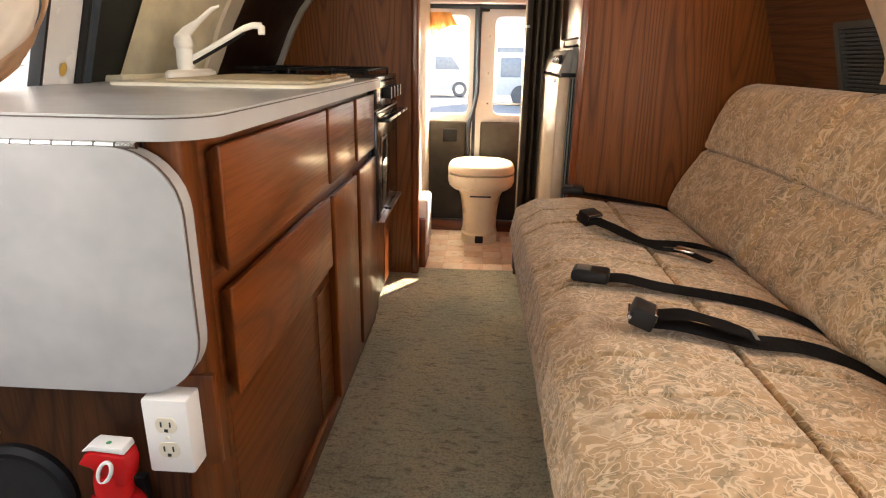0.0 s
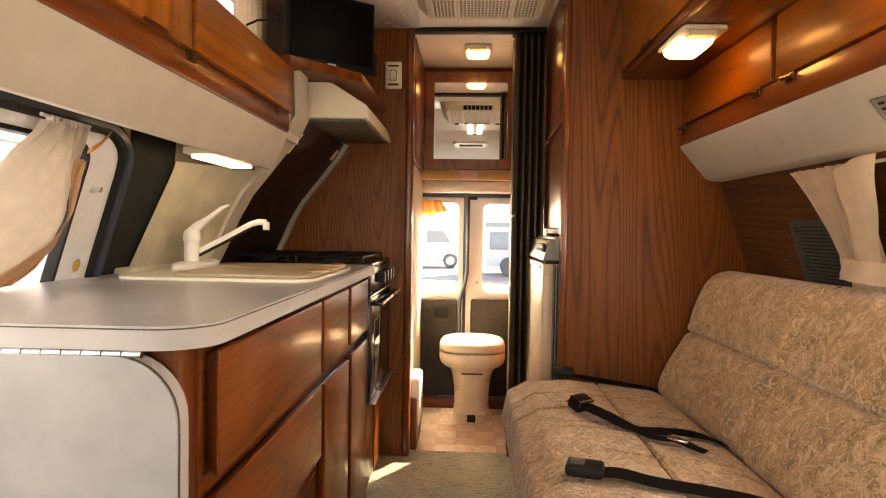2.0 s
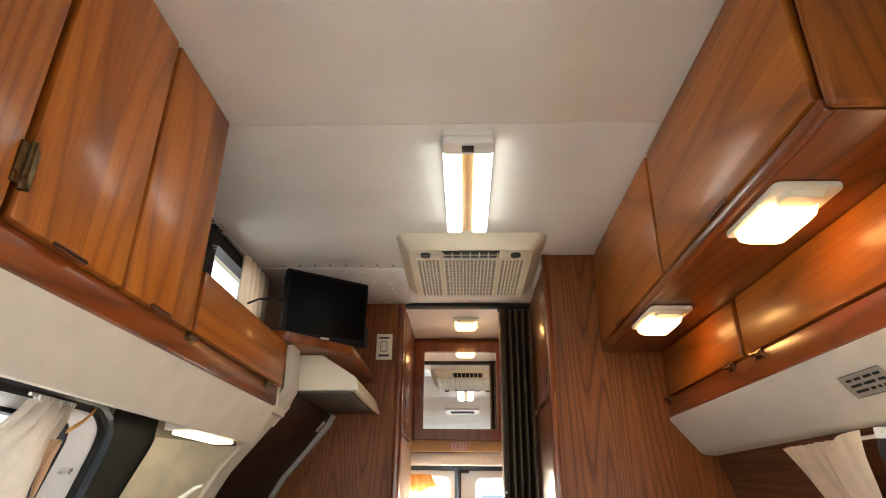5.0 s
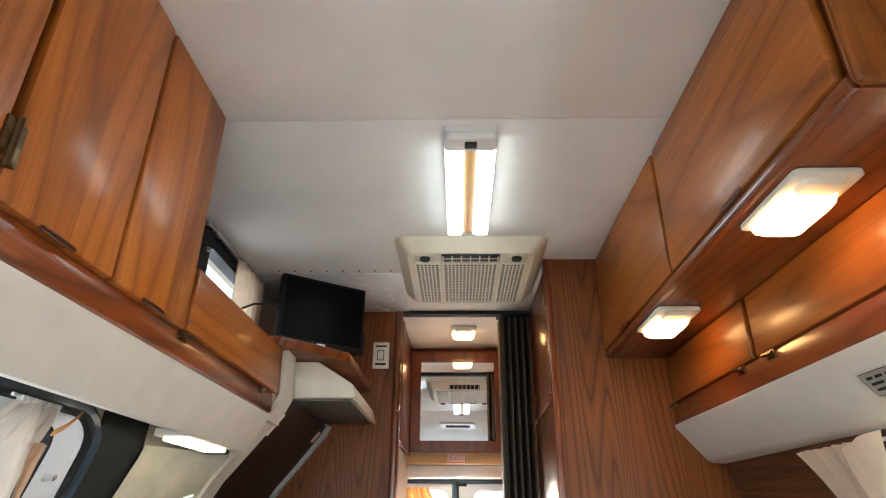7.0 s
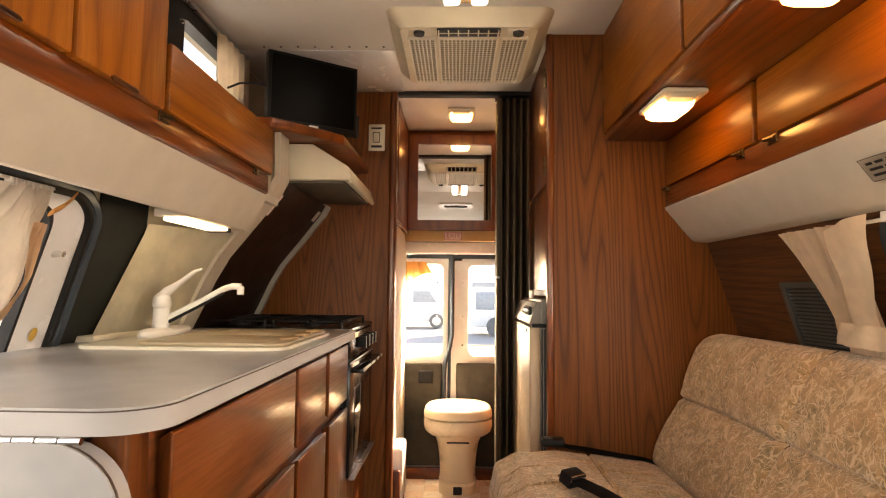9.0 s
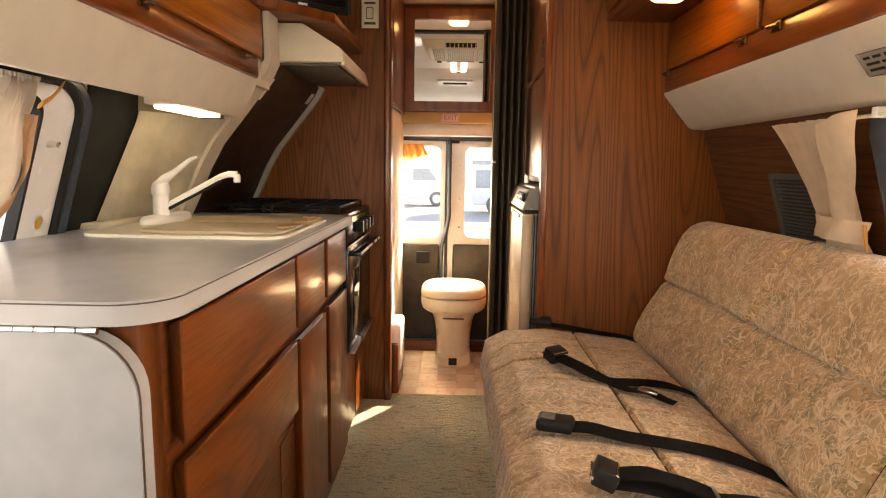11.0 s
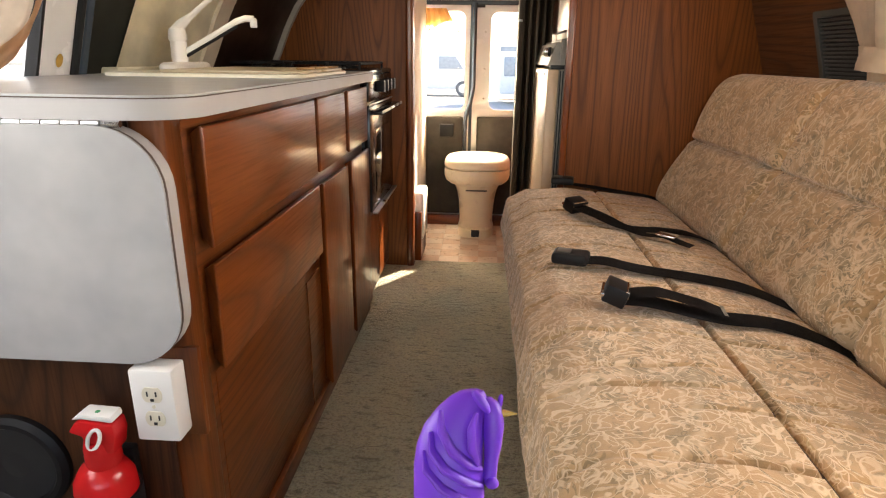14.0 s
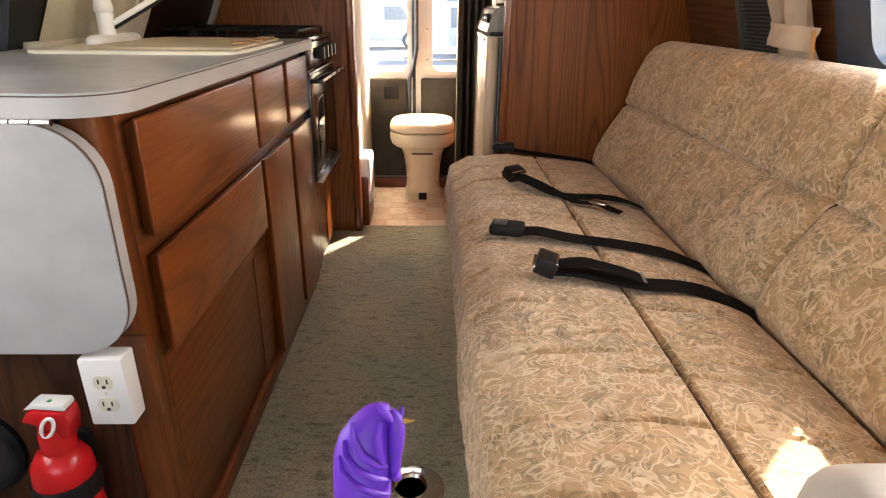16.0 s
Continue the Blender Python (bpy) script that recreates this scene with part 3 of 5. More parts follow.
def back_point(u, v):
    y = 0.22 + 1.752 * v
    stops = [(0.0, 0.72, 0.41), (0.08, 0.65, 0.48), (0.16, 0.652, 0.53), (0.3, 0.688, 0.61), (0.45, 0.742, 0.695), (0.5, 0.742, 0.72), (0.62, 0.768, 0.80), (0.78, 0.805, 0.875), (0.86, 0.845, 0.905), (0.93, 0.90, 0.903), (1.0, 0.935, 0.86)]
    x = z = 0.0
    for du in (-0.05, -0.025, 0.0, 0.025, 0.05):
        w = min(1.0, max(0.0, u + du))
        for (a, xa, za), (b, xb, zb) in zip(stops, stops[1:]):
            if w <= b:
                k = (w - a) / (b - a)
                x, z = x + (xa + (xb - xa) * k) / 5, z + (za + (zb - za) * k) / 5
                break
    x += 0.020 * max(0.0, 1 - abs(u - 0.45) / 0.03) ** 2
    for seam in (0.865, 1.375):
        d = abs(y - seam - 0.0)
        x += 0.024 * max(0.0, 1 - d / 0.03) ** 2
    x += 0.007 * noise.noise(Vector((z * 5, y * 4, 1.0)))
    x -= 0.03 * max(0.0, (y - 1.5) / 0.5) ** 2
    end = min(v, 1 - v) * 1.752
    x += 0.035 * max(0.0, 1 - end / 0.07) ** 2
    z -= (0.035 * max(0.0, 1 - end / 0.09) ** 2) if u > 0.5 else 0
    return (x, y, z)


sofa = thing("sofa", (0.55, 1.1, 0.0), "tan tapestry-upholstered bench sofa along the van's side", "sofa")
part("seat", sheet(seat_point, 80, 640), sofa_cloth, sofa)
part("backrest", sheet(back_point, 130, 220), sofa_cloth, sofa)
part("base", box(0.24, 0.93, 0.25, 1.965, 0.005, 0.40, 0.01), dark_oak["y"], sofa)

# ---- stove and hood ----
stove = thing("stove", (-0.6, 2.3, 0.375), "black built-in gas stove with oven", "stove")
part("body", box(-0.92, -0.365, 2.052, 2.55, 0.38, 0.876, 0.004), black, stove)
part("cooktop", box(-0.92, -0.345, 2.05, 2.552, 0.876, 0.894, 0.006), black, stove)
part("control_panel", box(-0.365, -0.345, 2.04, 2.548, 0.785, 0.876, 0.004), black, stove)
part("oven_door", box(-0.365, -0.343, 2.04, 2.548, 0.39, 0.77, 0.006), black, stove)
part("oven_window", box(-0.345, -0.3415, 2.12, 2.47, 0.45, 0.68, 0.001), dark_glass, stove)
part("handle", box(-0.343, -0.30, 2.05, 2.54, 0.742, 0.756, 0.003), black, stove, "black oven handle")
part("handle_edge", box(-0.303, -0.298, 2.05, 2.54, 0.748, 0.757, 0.001), steel, stove, "bright handle edge")
part("lower_handle", box(-0.345, -0.325, 2.05, 2.54, 0.383, 0.391, 0.002), steel, stove)
for i in range(4):
    k = part("knob", turned(box(-0.017, 0.014, -0.014, 0.014, -0.02, 0.02, 0.004), Matrix.Translation((-0.33, 2.2 + 0.085 * i, 0.834))), black_matt, stove)
    part("pointer", turned(box(0.012, 0.0155, -0.003, 0.003, -0.02, 0.021, 0.001), Matrix.Translation((-0.33, 2.2 + 0.085 * i, 0.834))), white_plastic, k, "white pointer stripe")
hood = thing("range_hood", (-0.55, 2.2, 1.38), "cream range hood under the wooden shelf", "range hood")
part("shell", prism([(-0.80, 1.524), (-0.485, 1.524), (-0.36, 1.447), (-0.348, 1.408), (-0.354, 1.400), (-0.80, 1.398)], "y", 2.0, 2.54, 0.004), ivory, hood)
shelf = single("tv_shelf", prism([(-0.82, 1.805), (-0.565, 1.805), (-0.38, 2.02), (-0.375, 2.558), (-0.82, 2.558)], "z", 1.528, 1.562, 0.006), oak["x"], "oak corner shelf holding the television", "shelf", origin=(-0.6, 2.2, 1.53))
tv_black = plain("tv_black", (0.006, 0.006, 0.006), 0.5, 0.2, Specular_IOR_Level=0.2)
tv = thing("television", (-0.5, 2.15, 1.565), "small black flat television angled on the corner shelf", "television")
part("casing", turned(box(-0.165, 0.165, -0.015, 0.02, 0.018, 0.272, 0.005), pose(-0.50, 2.05, 1.566, 0, 0, 35)), tv_black, tv)
part("screen", turned(box(-0.153, 0.153, -0.0172, -0.0145, 0.038, 0.26, 0.0005), pose(-0.50, 2.05, 1.566, 0, 0, 35)), screen_mat, tv)
part("stand", turned(box(-0.11, 0.11, -0.05, 0.08, -0.004, 0.012, 0.004), pose(-0.50, 2.05, 1.566, 0, 0, 35)), black, tv)

# ---- bathroom ----
toilet = thing("toilet", (0.028, 3.1, 0.0), "ivory plastic camper toilet with closed lid", "toilet")


def oval(w, y0, y1, n=40, p=2.8):
    cy, h = (y0 + y1) / 2, (y1 - y0) / 2
    return [(0.02 + w / 2 * abs(math.cos(a)) ** (2 / p) * (1 if math.cos(a) > 0 else -1), cy + h * abs(math.sin(a)) ** (2 / p) * (1 if math.sin(a) > 0 else -1)) for a in (2 * math.pi * i / n for i in range(n))]


def stack(rows):
    """Outlines with equal numbers of points, each at its height, joined into a body."""
    bm = bmesh.new()
    r = [[bm.verts.new((x, y, z)) for x, y in o] for o, z in rows]
    n = len(r[0])
    for a, b in zip(r, r[1:]):
        for i in range(n):
            bm.faces.new((a[i], a[(i + 1) % n], b[(i + 1) % n], b[i]))
    bm.faces.new(r[0]), bm.faces.new(r[-1])
    bmesh.ops.recalc_face_normals(bm, faces=bm.faces[:])
    return bm


part("pedestal", stack([(oval(0.18, 2.94, 3.19), 0.0), (oval(0.185, 2.935, 3.19), 0.03), (oval(0.185, 2.935, 3.19), 0.12), (oval(0.195, 2.925, 3.19), 0.19), (oval(0.215, 2.91, 3.19), 0.25), (oval(0.24, 2.89, 3.19), 0.285), (oval(0.26, 2.875, 3.19), 0.30)]), toilet_plastic, toilet)
part("bowl", stack([(oval(0.255, 2.88, 3.19), 0.297), (oval(0.30, 2.85, 3.19), 0.305), (oval(0.335, 2.825, 3.19), 0.322), (oval(0.35, 2.815, 3.19), 0.345), (oval(0.35, 2.815, 3.19), 0.375), (oval(0.345, 2.82, 3.19), 0.384)]), toilet_plastic, toilet)
part("lid", stack([(oval(0.335, 2.825, 3.19), 0.388), (oval(0.35, 2.818, 3.195), 0.395), (oval(0.35, 2.818, 3.195), 0.408), (oval(0.342, 2.823, 3.193), 0.422), (oval(0.325, 2.833, 3.187), 0.432), (oval(0.29, 2.85, 3.17), 0.438), (oval(0.2, 2.9, 3.12), 0.442), (oval(0.06, 2.98, 3.04), 0.4435)]), toilet_plastic, toilet)
part("pedal", box(-0.002, 0.042, 2.905, 2.95, 0.012, 0.05, 0.004), black_matt, toilet, "black foot pedal")

setting("wall_rear_left", box(-0.9, -0.63, 3.355, 3.405, -0.05, 1.9, 0), white_paint, "white painted rear corner", "wall")
setting("wall_rear_right", box(0.58, 0.9, 3.355, 3.405, -0.05, 1.9, 0), white_paint, "white painted rear corner", "wall")
setting("wall_rear_top", box(-0.63, 0.58, 3.335, 3.405, 1.235, 1.9, 0), white_paint, "white painted beam over the rear doors", "wall")
setting("trim_rear_board", box(-0.63, 0.58, 3.2, 3.22, 1.292, 1.349, 0.002), plain("tan_board", (0.55, 0.36, 0.15), 0.5), "tan board under the mirror", "trim")
setting("baseboard_rear", box(-0.63, 0.58, 3.30, 3.325, 0.0, 0.06, 0.003), oak["x"], "oak kick board at the rear doors", "baseboard")


def rear_door(name, x0, x1, win):
    d = tagged(new(name), "white metal rear van door with a window and dark lining", "door", kind="structure")
    d.location = ((x0 + x1) / 2, 3.375, 0)
    out = rounded(x0, x1, 0.05, 1.235, 0.03, 6)
    inn = rounded(*win, 0.045, 6)
    skin = ring(out, inn, "y", 3.36, 3.395)
    part("skin", skin, white_paint, d)
    part("lining", box(x0 + 0.03, x1 - 0.03, 3.337, 3.361, 0.06, 0.622, 0.012), door_carpet, d, "dark grey carpeted lining")
    part("seal", ring(rounded(win[0] - 0.012, win[1] + 0.012, win[2] - 0.012, win[3] + 0.012, 0.055, 6), rounded(win[0] + 0.008, win[1] - 0.008, win[2] + 0.008, win[3] - 0.008, 0.04, 6), "y", 3.353, 3.365), white_paint, d)
    g = part("pane", box(win[0] - 0.004, win[1] + 0.004, 3.375, 3.379, win[2] - 0.004, win[3] + 0.004, 0), glass_mat, d)
    g.visible_shadow = False
    return d


door_l = rear_door("door_rear_left", -0.63, -0.032, (-0.45, -0.05, 0.652, 1.182))
door_r = rear_door("door_rear_right", -0.014, 0.58, (0.072, 0.44, 0.652, 1.178))
part("latch", box(-0.192, -0.112, 3.32, 3.34, 0.51, 0.58, 0.006), black_matt, door_l, "black door latch")
mirror_cab = thing("mirror_cabinet", (0.02, 3.2, 1.33), "oak framed mirror cabinet above the rear doors", "cabinet")
part("body", box(-0.262, 0.34, 3.205, 3.27, 1.335, TOP - 0.002, 0.002), dark_oak["x"], mirror_cab)
part("frame", ring(rounded(-0.25, 0.245, 1.35, 1.872, 0.004, 1), rounded(-0.2, 0.198, 1.404, 1.818, 0.004, 1), "y", 3.18, 3.206), oak["z"], mirror_cab)
part("mirror", box(-0.206, 0.204, 3.192, 3.204, 1.398, 1.824, 0), mirror_mat, mirror_cab)
bath_cab = thing("bathroom_cabinet", (-0.5, 3.0, 1.3), "glossy oak wall cabinet in the bathroom", "cabinet")
part("body", box(-0.86, -0.272, 2.64, 3.2, 1.33, TOP - 0.002, 0.002), oak["z"], bath_cab)
part("door", box(-0.272, -0.252, 2.66, 3.17, 1.34, TOP - 0.01, 0.006), oak["z"], bath_cab)
setting("wall_bath_left", box(-0.86, -0.268, 2.622, 3.33, 0.0, 1.33, 0.004), cream, "pale bathroom side wall", "wall")

# folding door drawn aside
fold = thing("folding_door", (0.25, 2.58, 0.0), "dark brown vinyl folding door pushed aside", "door")
for i in range(9):
    part("pleat", turned(box(-0.045, 0.045, -0.005, 0.005, 0.012, 1.876, 0.002), pose(0.198 + 0.0145 * i, 2.615, 0, 0, 0, 80 if i % 2 else 100)), folding_mat, fold)
part("end_post", box(0.186, 0.204, 2.565, 2.585, 0.012, 1.876, 0.003), folding_mat, fold)
part("track", box(0.18, 0.335, 2.60, 2.63, 1.876, 1.895, 0.002), grey_trim, fold)
setting("wall_bath_right", box(0.345, 0.90, 2.57, 3.33, 0.0, TOP, 0.002), ply["z"], "plywood bathroom side wall behind the closet", "wall")
setting("wall_rear_bottom", box(-0.63, 0.58, 3.365, 3.405, -0.06, 0.06, 0), white_paint, "white sill under the rear doors", "wall")
setting("trim_door_gap", box(-0.06, 0.01, 3.385, 3.405, 0.05, 1.235, 0), rubber, "dark overlap between the rear doors", "trim")

# ---- ceiling fixtures ----
ac = thing("roof_air_conditioner", (0.045, 2.1, TOP), "beige roof air conditioner with slatted grille", "air conditioner")
part("frame", stack([(rounded(-0.215, 0.312, 1.775, 2.345, 0.04, 5), TOP - 0.001), (rounded(-0.21, 0.307, 1.78, 2.34, 0.04, 5), TOP - 0.012), (rounded(-0.172, 0.262, 1.80, 2.30, 0.03, 5), TOP - 0.055)]), beige_plastic, ac)
light = thing("ceiling_light", (0.035, 1.47, TOP), "lit twin-tube fluorescent ceiling light", "light")
part("base", prism(rounded(-0.033, 0.099, 1.160, 1.700, 0.012, 4), "z", TOP - 0.018, TOP - 0.001), white_plastic, light)
part("diffuser", prism(rounded(-0.031, 0.016, 1.215, 1.695, 0.012, 4), "z", TOP - 0.04, TOP - 0.018, 0.006), tube_glow, light)
part("diffuser", prism(rounded(0.050, 0.097, 1.215, 1.695, 0.012, 4), "z", TOP - 0.04, TOP - 0.018, 0.006), tube_glow, light)


def dome_lamp(x, y, z, w, l):
    lamp = thing("dome_lamp", (x, y, z), "lit cream dome lamp with a switch end", "light", "dome lamps")
    part("base", prism(rounded(x - w / 2, x + w / 2, y - l / 2, y + l / 2, 0.012, 4), "z", z - 0.012, z - 0.001, 0.003), ivory, lamp)
    part("switch", stack([(rounded(x - w / 2 + 0.02, x + w / 2 - 0.02, y - l / 2 + 0.012, y - l / 2 + 0.06, 0.01, 4), z - 0.012), (rounded(x - w / 2 + 0.024, x + w / 2 - 0.024, y - l / 2 + 0.02, y - l / 2 + 0.056, 0.01, 4), z - 0.02)]), ivory, lamp)
    part("lens", stack([(rounded(x - w / 2 + 0.010, x + w / 2 - 0.010, y - l / 2 + 0.055, y + l / 2 - 0.010, 0.015, 4), z - 0.012), (rounded(x - w / 2 + 0.013, x + w / 2 - 0.013, y - l / 2 + 0.060, y + l / 2 - 0.014, 0.014, 4), z - 0.026), (rounded(x - w / 2 + 0.022, x + w / 2 - 0.022, y - l / 2 + 0.072, y + l / 2 - 0.026, 0.012, 4), z - 0.035), (rounded(x - w / 2 + 0.034, x + w / 2 - 0.034, y - l / 2 + 0.088, y + l / 2 - 0.042, 0.008, 4), z - 0.037)]), dome_glow, lamp)
    return lamp


dome_lamp(0.570, 1.535, 1.529, 0.112, 0.205)
dome_lamp(0.582, 0.880, 1.529, 0.112, 0.205)
dome_lamp(0.03, 2.86, TOP, 0.13, 0.17)
lamp_strip = thing("strip_light", (-0.68, 1.53, 1.19), "lit strip light under the valance", "light")
part("lens", box(-0.71, -0.648, 1.44, 1.70, 1.192, 1.2015, 0.004), strip_glow, lamp_strip)
part("end_cap", box(-0.712, -0.646, 1.70, 1.72, 1.189, 1.2015, 0.003), grey_trim, lamp_strip)
ground = setting("ground", box(-60, 60, -60, 60, -0.75, -0.7, 0), plain("concrete", (0.38, 0.37, 0.35), 0.9), "pale concrete ground outside", "ground")

# ---- daylight that enters by the cab's windows ----
def window_lamp(name, at, target, sx, sy, power, color):
    lamp = new(name, bpy.data.lights.new(name, "AREA"))
    lamp.data.shape, lamp.data.size, lamp.data.size_y, lamp.data.energy, lamp.data.color = "RECTANGLE", sx, sy, power, color
    lamp.matrix_world = look(at, target)
    return lamp


window_lamp("windscreen_daylight", (0, FRONT - 0.02, 1.24), (0, 0.4, 1.7), 1.6, 0.72, 1.55, (0.92, 0.97, 1.0))
window_lamp("right_window_daylight", (0.98, 0.6, 1.03), (0, 0.6, 0.85), 0.9, 0.24, 1.4, (1.0, 0.97, 0.92))
window_lamp("left_window_daylight", (-0.95, 0.40, 1.02), (0, 0.8, 0.9), 1.0, 0.4, 1.7, (0.90, 0.95, 1.0))
window_lamp("rear_window_daylight", (-0.365, 3.43, 0.92), (0.12, 2.6, 0.1), 0.18, 0.46, 13.0, (1.0, 0.87, 0.66))


# ---- left side: window, pillar, marbled panel ----
def lean(bm, side, inset=0.0):
    """Lays a mesh drawn with x as its height off the wall onto the leaning side wall."""
    for v in bm.verts:
        v.co.x = side * (wall_x(v.co.z) - inset - v.co.x)
    bmesh.ops.recalc_face_normals(bm, faces=bm.faces[:])
    return bm


window_left = tagged(new("window_left"), "side window with white painted metal frame and rubber seal", "window", kind="structure")
part("metal_frame", lean(ring(rounded(-0.255, 1.345, 0.74, 1.232, 0.08, 8), rounded(-0.12, 1.238, 0.80, 1.195, 0.05, 8), "x", -0.03, 0.006), -1), white_paint, window_left, "white painted window frame")
def loop_tube(outline, r, height):
    """A round rubber bead along a closed outline in y and z, on the leaning left wall."""
    pts = [(height, a, b) for a, b in outline]
    return lean(tube(pts + pts[:1], r, 8), -1)


part("outer_seal", loop_tube(rounded(-0.285, 1.378, 0.727, 1.246, 0.10, 8), 0.019, 0.004), rubber, window_left, "blue-black rubber seal")
part("middle_seal", loop_tube(rounded(-0.258, 1.352, 0.738, 1.233, 0.085, 8), 0.011, 0.010), black_matt, window_left, "black rubber bead")
part("inner_seal", lean(ring(rounded(-0.124, 1.240, 0.796, 1.198, 0.05, 8), rounded(-0.116, 1.232, 0.806, 1.189, 0.045, 8), "x", -0.02, 0.008), -1), black_matt, window_left)
pane = part("pane", lean(box(-0.016, -0.012, -0.13, 1.26, 0.79, 1.20, 0), -1), glass_mat, window_left)
pane.visible_shadow = False
part("stain", lean(turned(lathe([(0.0005, -0.0012), (0.013, -0.001), (0.015, 0.0), (0.013, 0.001)], 0, 0, 18, 0.8), pose(0.012, 1.300, 0.922, 0, 90, 0)), -1), yellow, window_left, "yellow adhesive spot on the frame")
part("catch", lean(turned(lathe([(0.001, 0), (0.008, 0.001), (0.008, 0.008), (0.005, 0.02), (0.007, 0.026), (0.001, 0.027)], 0, 0, 12), pose(0.004, 1.276, 1.098, 0, 90, 0)), -1), chrome, window_left, "small chrome curtain knob")
setting("trim_pillar", wall_piece(-1, 1.386, 1.60, 0.88, 1.31, 0.006, 0.005), plain("pillar_trim", (0.011, 0.013, 0.012), 0.6, 0.12, bump=0.2, Specular_IOR_Level=0.25), "dark grey trim panel beside the window", "trim")
setting("trim_backsplash", box(-0.945, -0.885, 1.47, 2.03, 0.885, 0.905, 0.004), ivory, "low cream strip along the back of the worktop", "trim")


def strip(outline, width, y0, y1):
    """A bent band that follows an outline in x and z, standing off to its upper side."""
    n = len(outline)
    off = []
    for i in range(n):
        a, b = Vector(outline[max(i - 1, 0)]), Vector(outline[min(i + 1, n - 1)])
        d = (b - a).normalized()
        off.append((outline[i][0] - d.y * width, outline[i][1] + d.x * width))
    return prism(list(outline) + off[::-1], "y", y0, y1)


SLOPE = [(-0.865, 0.888), (-0.835, 0.95), (-0.79, 1.05), (-0.745, 1.13), (-0.66, 1.235), (-0.575, 1.345), (-0.555, 1.385)]


def slope_x(z):
    for (xa, za), (xb, zb) in zip(SLOPE, SLOPE[1:]):
        if z <= zb:
            return xa + (xb - xa) * (z - za) / (zb - za)
    return SLOPE[-1][0]


def marbled(u, v):
    z = 0.888 + 0.312 * v
    xa, xb = -(wall_x(z) - 0.016), slope_x(z) - 0.004
    y0 = 1.512 + 0.078 * v
    return (xa + (xb - xa) * u, y0 + (1.865 - y0) * u, z)


setting("trim_marbled_panel", sheet(marbled, 12, 12, 0.006), slab_mat, "cream marbled wall panel behind the sink", "panel")
setting("trim_heat_shield", strip(SLOPE, 0.02, 1.955, 2.558), brown_enamel, "dark brown enamelled heat shield sloping behind the stove", "panel")
setting("trim_shield_edge_rear", strip([(x + 0.02, z - 0.004) for x, z in SLOPE], 0.03, 2.535, 2.559), plain("grey_edge", (0.36, 0.34, 0.31), 0.5), "pale edge strip where the shield meets the partition", "trim")
setting("trim_shield_edge_front", strip([(x + 0.006, z - 0.003) for x, z in SLOPE] + [(-0.553, 1.527)], 0.02, 1.862, 1.956), cream, "cream edge panel in front of the heat shield", "trim")
setting("trim_valance_end", box(-0.83, -0.582, 1.80, 1.952, 1.30, 1.528, 0.004), cream, "cream end of the valance", "trim")
for nm, yy, xx, zz, w, h in (("sticker", 1.972, -0.605, 1.31, 0.03, 0.085), ("sticker", 2.49, -0.588, 1.335, 0.045, 0.05)):
    st = single(nm, turned(box(-h / 2, h / 2, -w / 2, w / 2, 0, 0.0008, 0), pose(xx + 0.004, yy, zz - 0.003, 0, -52, 0)), pale_sign, "small pale sticker on the heat shield", "sticker", "stickers")
    st.data.materials.append(print_black)


def curtain(name, y_top, z_top, y_tie, z_tie, y_bot, z_bot, side, material, parent, off=0.035, folds=8, amp=0.014, ease=0.85):
    """A curtain gathered in by a tie: a folded sheet between three widths."""
    def f(u, v):
        k = v / 0.62 if v < 0.62 else (v - 0.62) / 0.38
        s = k ** ease
        if v < 0.62:
            a, z = [p + (q - p) * s for p, q in zip(y_top, y_tie)], z_top + (z_tie - z_top) * k
        else:
            a, z = [p + (q - p) * s for p, q in zip(y_tie, y_bot)], z_tie + (z_bot - z_tie) * k
        y = a[0] + (a[1] - a[0]) * u
        ph = u * folds * 2 * math.pi + 1.3 * math.sin(u * 9) + 0.5 * v
        wob = amp * (math.sin(ph) + 0.35 * math.sin(2.3 * ph + 1)) * (0.55 + 0.45 * abs(k - 0.3))
        return (side * (wall_x(z) - off - wob), y + 0.25 * wob, z)
    return part(name, sheet(f, folds * 12, 34, 0.0015), material, parent)


cl = thing("curtain", (-0.85, 0.9, 1.2), "cream side window curtain gathered with a tie", "curtain")
LEFT_EDGE, RIGHT_EDGE = [(1.215, 1.035), (1.15, 0.985), (1.05, 0.925), (0.95, 0.875), (0.89, 0.85)], [(1.215, 1.150), (1.155, 1.158), (1.05, 1.182), (0.97, 1.158), (0.93, 1.12), (0.89, 1.05)]


def along(rows, z):
    """The y of an edge of the hanging cloth at a height."""
    for (za, ya), (zb, yb) in zip(rows, rows[1:]):
        if z >= zb:
            return ya + (yb - ya) * (za - z) / (za - zb)
    return rows[-1][1]


def hung(u, v, off):
    """The side curtain: pleated at its heading, swept aside and bellied below the strap."""
    z = 1.215 - 0.323 * v
    a, b = along(LEFT_EDGE, z), along(RIGHT_EDGE, z)
    w = u + 0.03 * math.sin(7 * v + 4 * u)
    pleat = 0.012 * math.sin(38 * u + 2 * v) * max(0.15, 1 - 3.2 * v)
    belly = 0.050 * math.sin(math.pi * min(1, max(0, u))) * (0.4 + 0.6 * math.sin(math.pi * min(1.0, v * 1.1)))
    crease = 0.009 * math.sin(9 * u - 7 * v) + 0.006 * noise.noise(Vector((u * 5, v * 6, 3.0)))
    return (-(wall_x(z) - off - pleat - belly - crease), a + (b - a) * w, z)


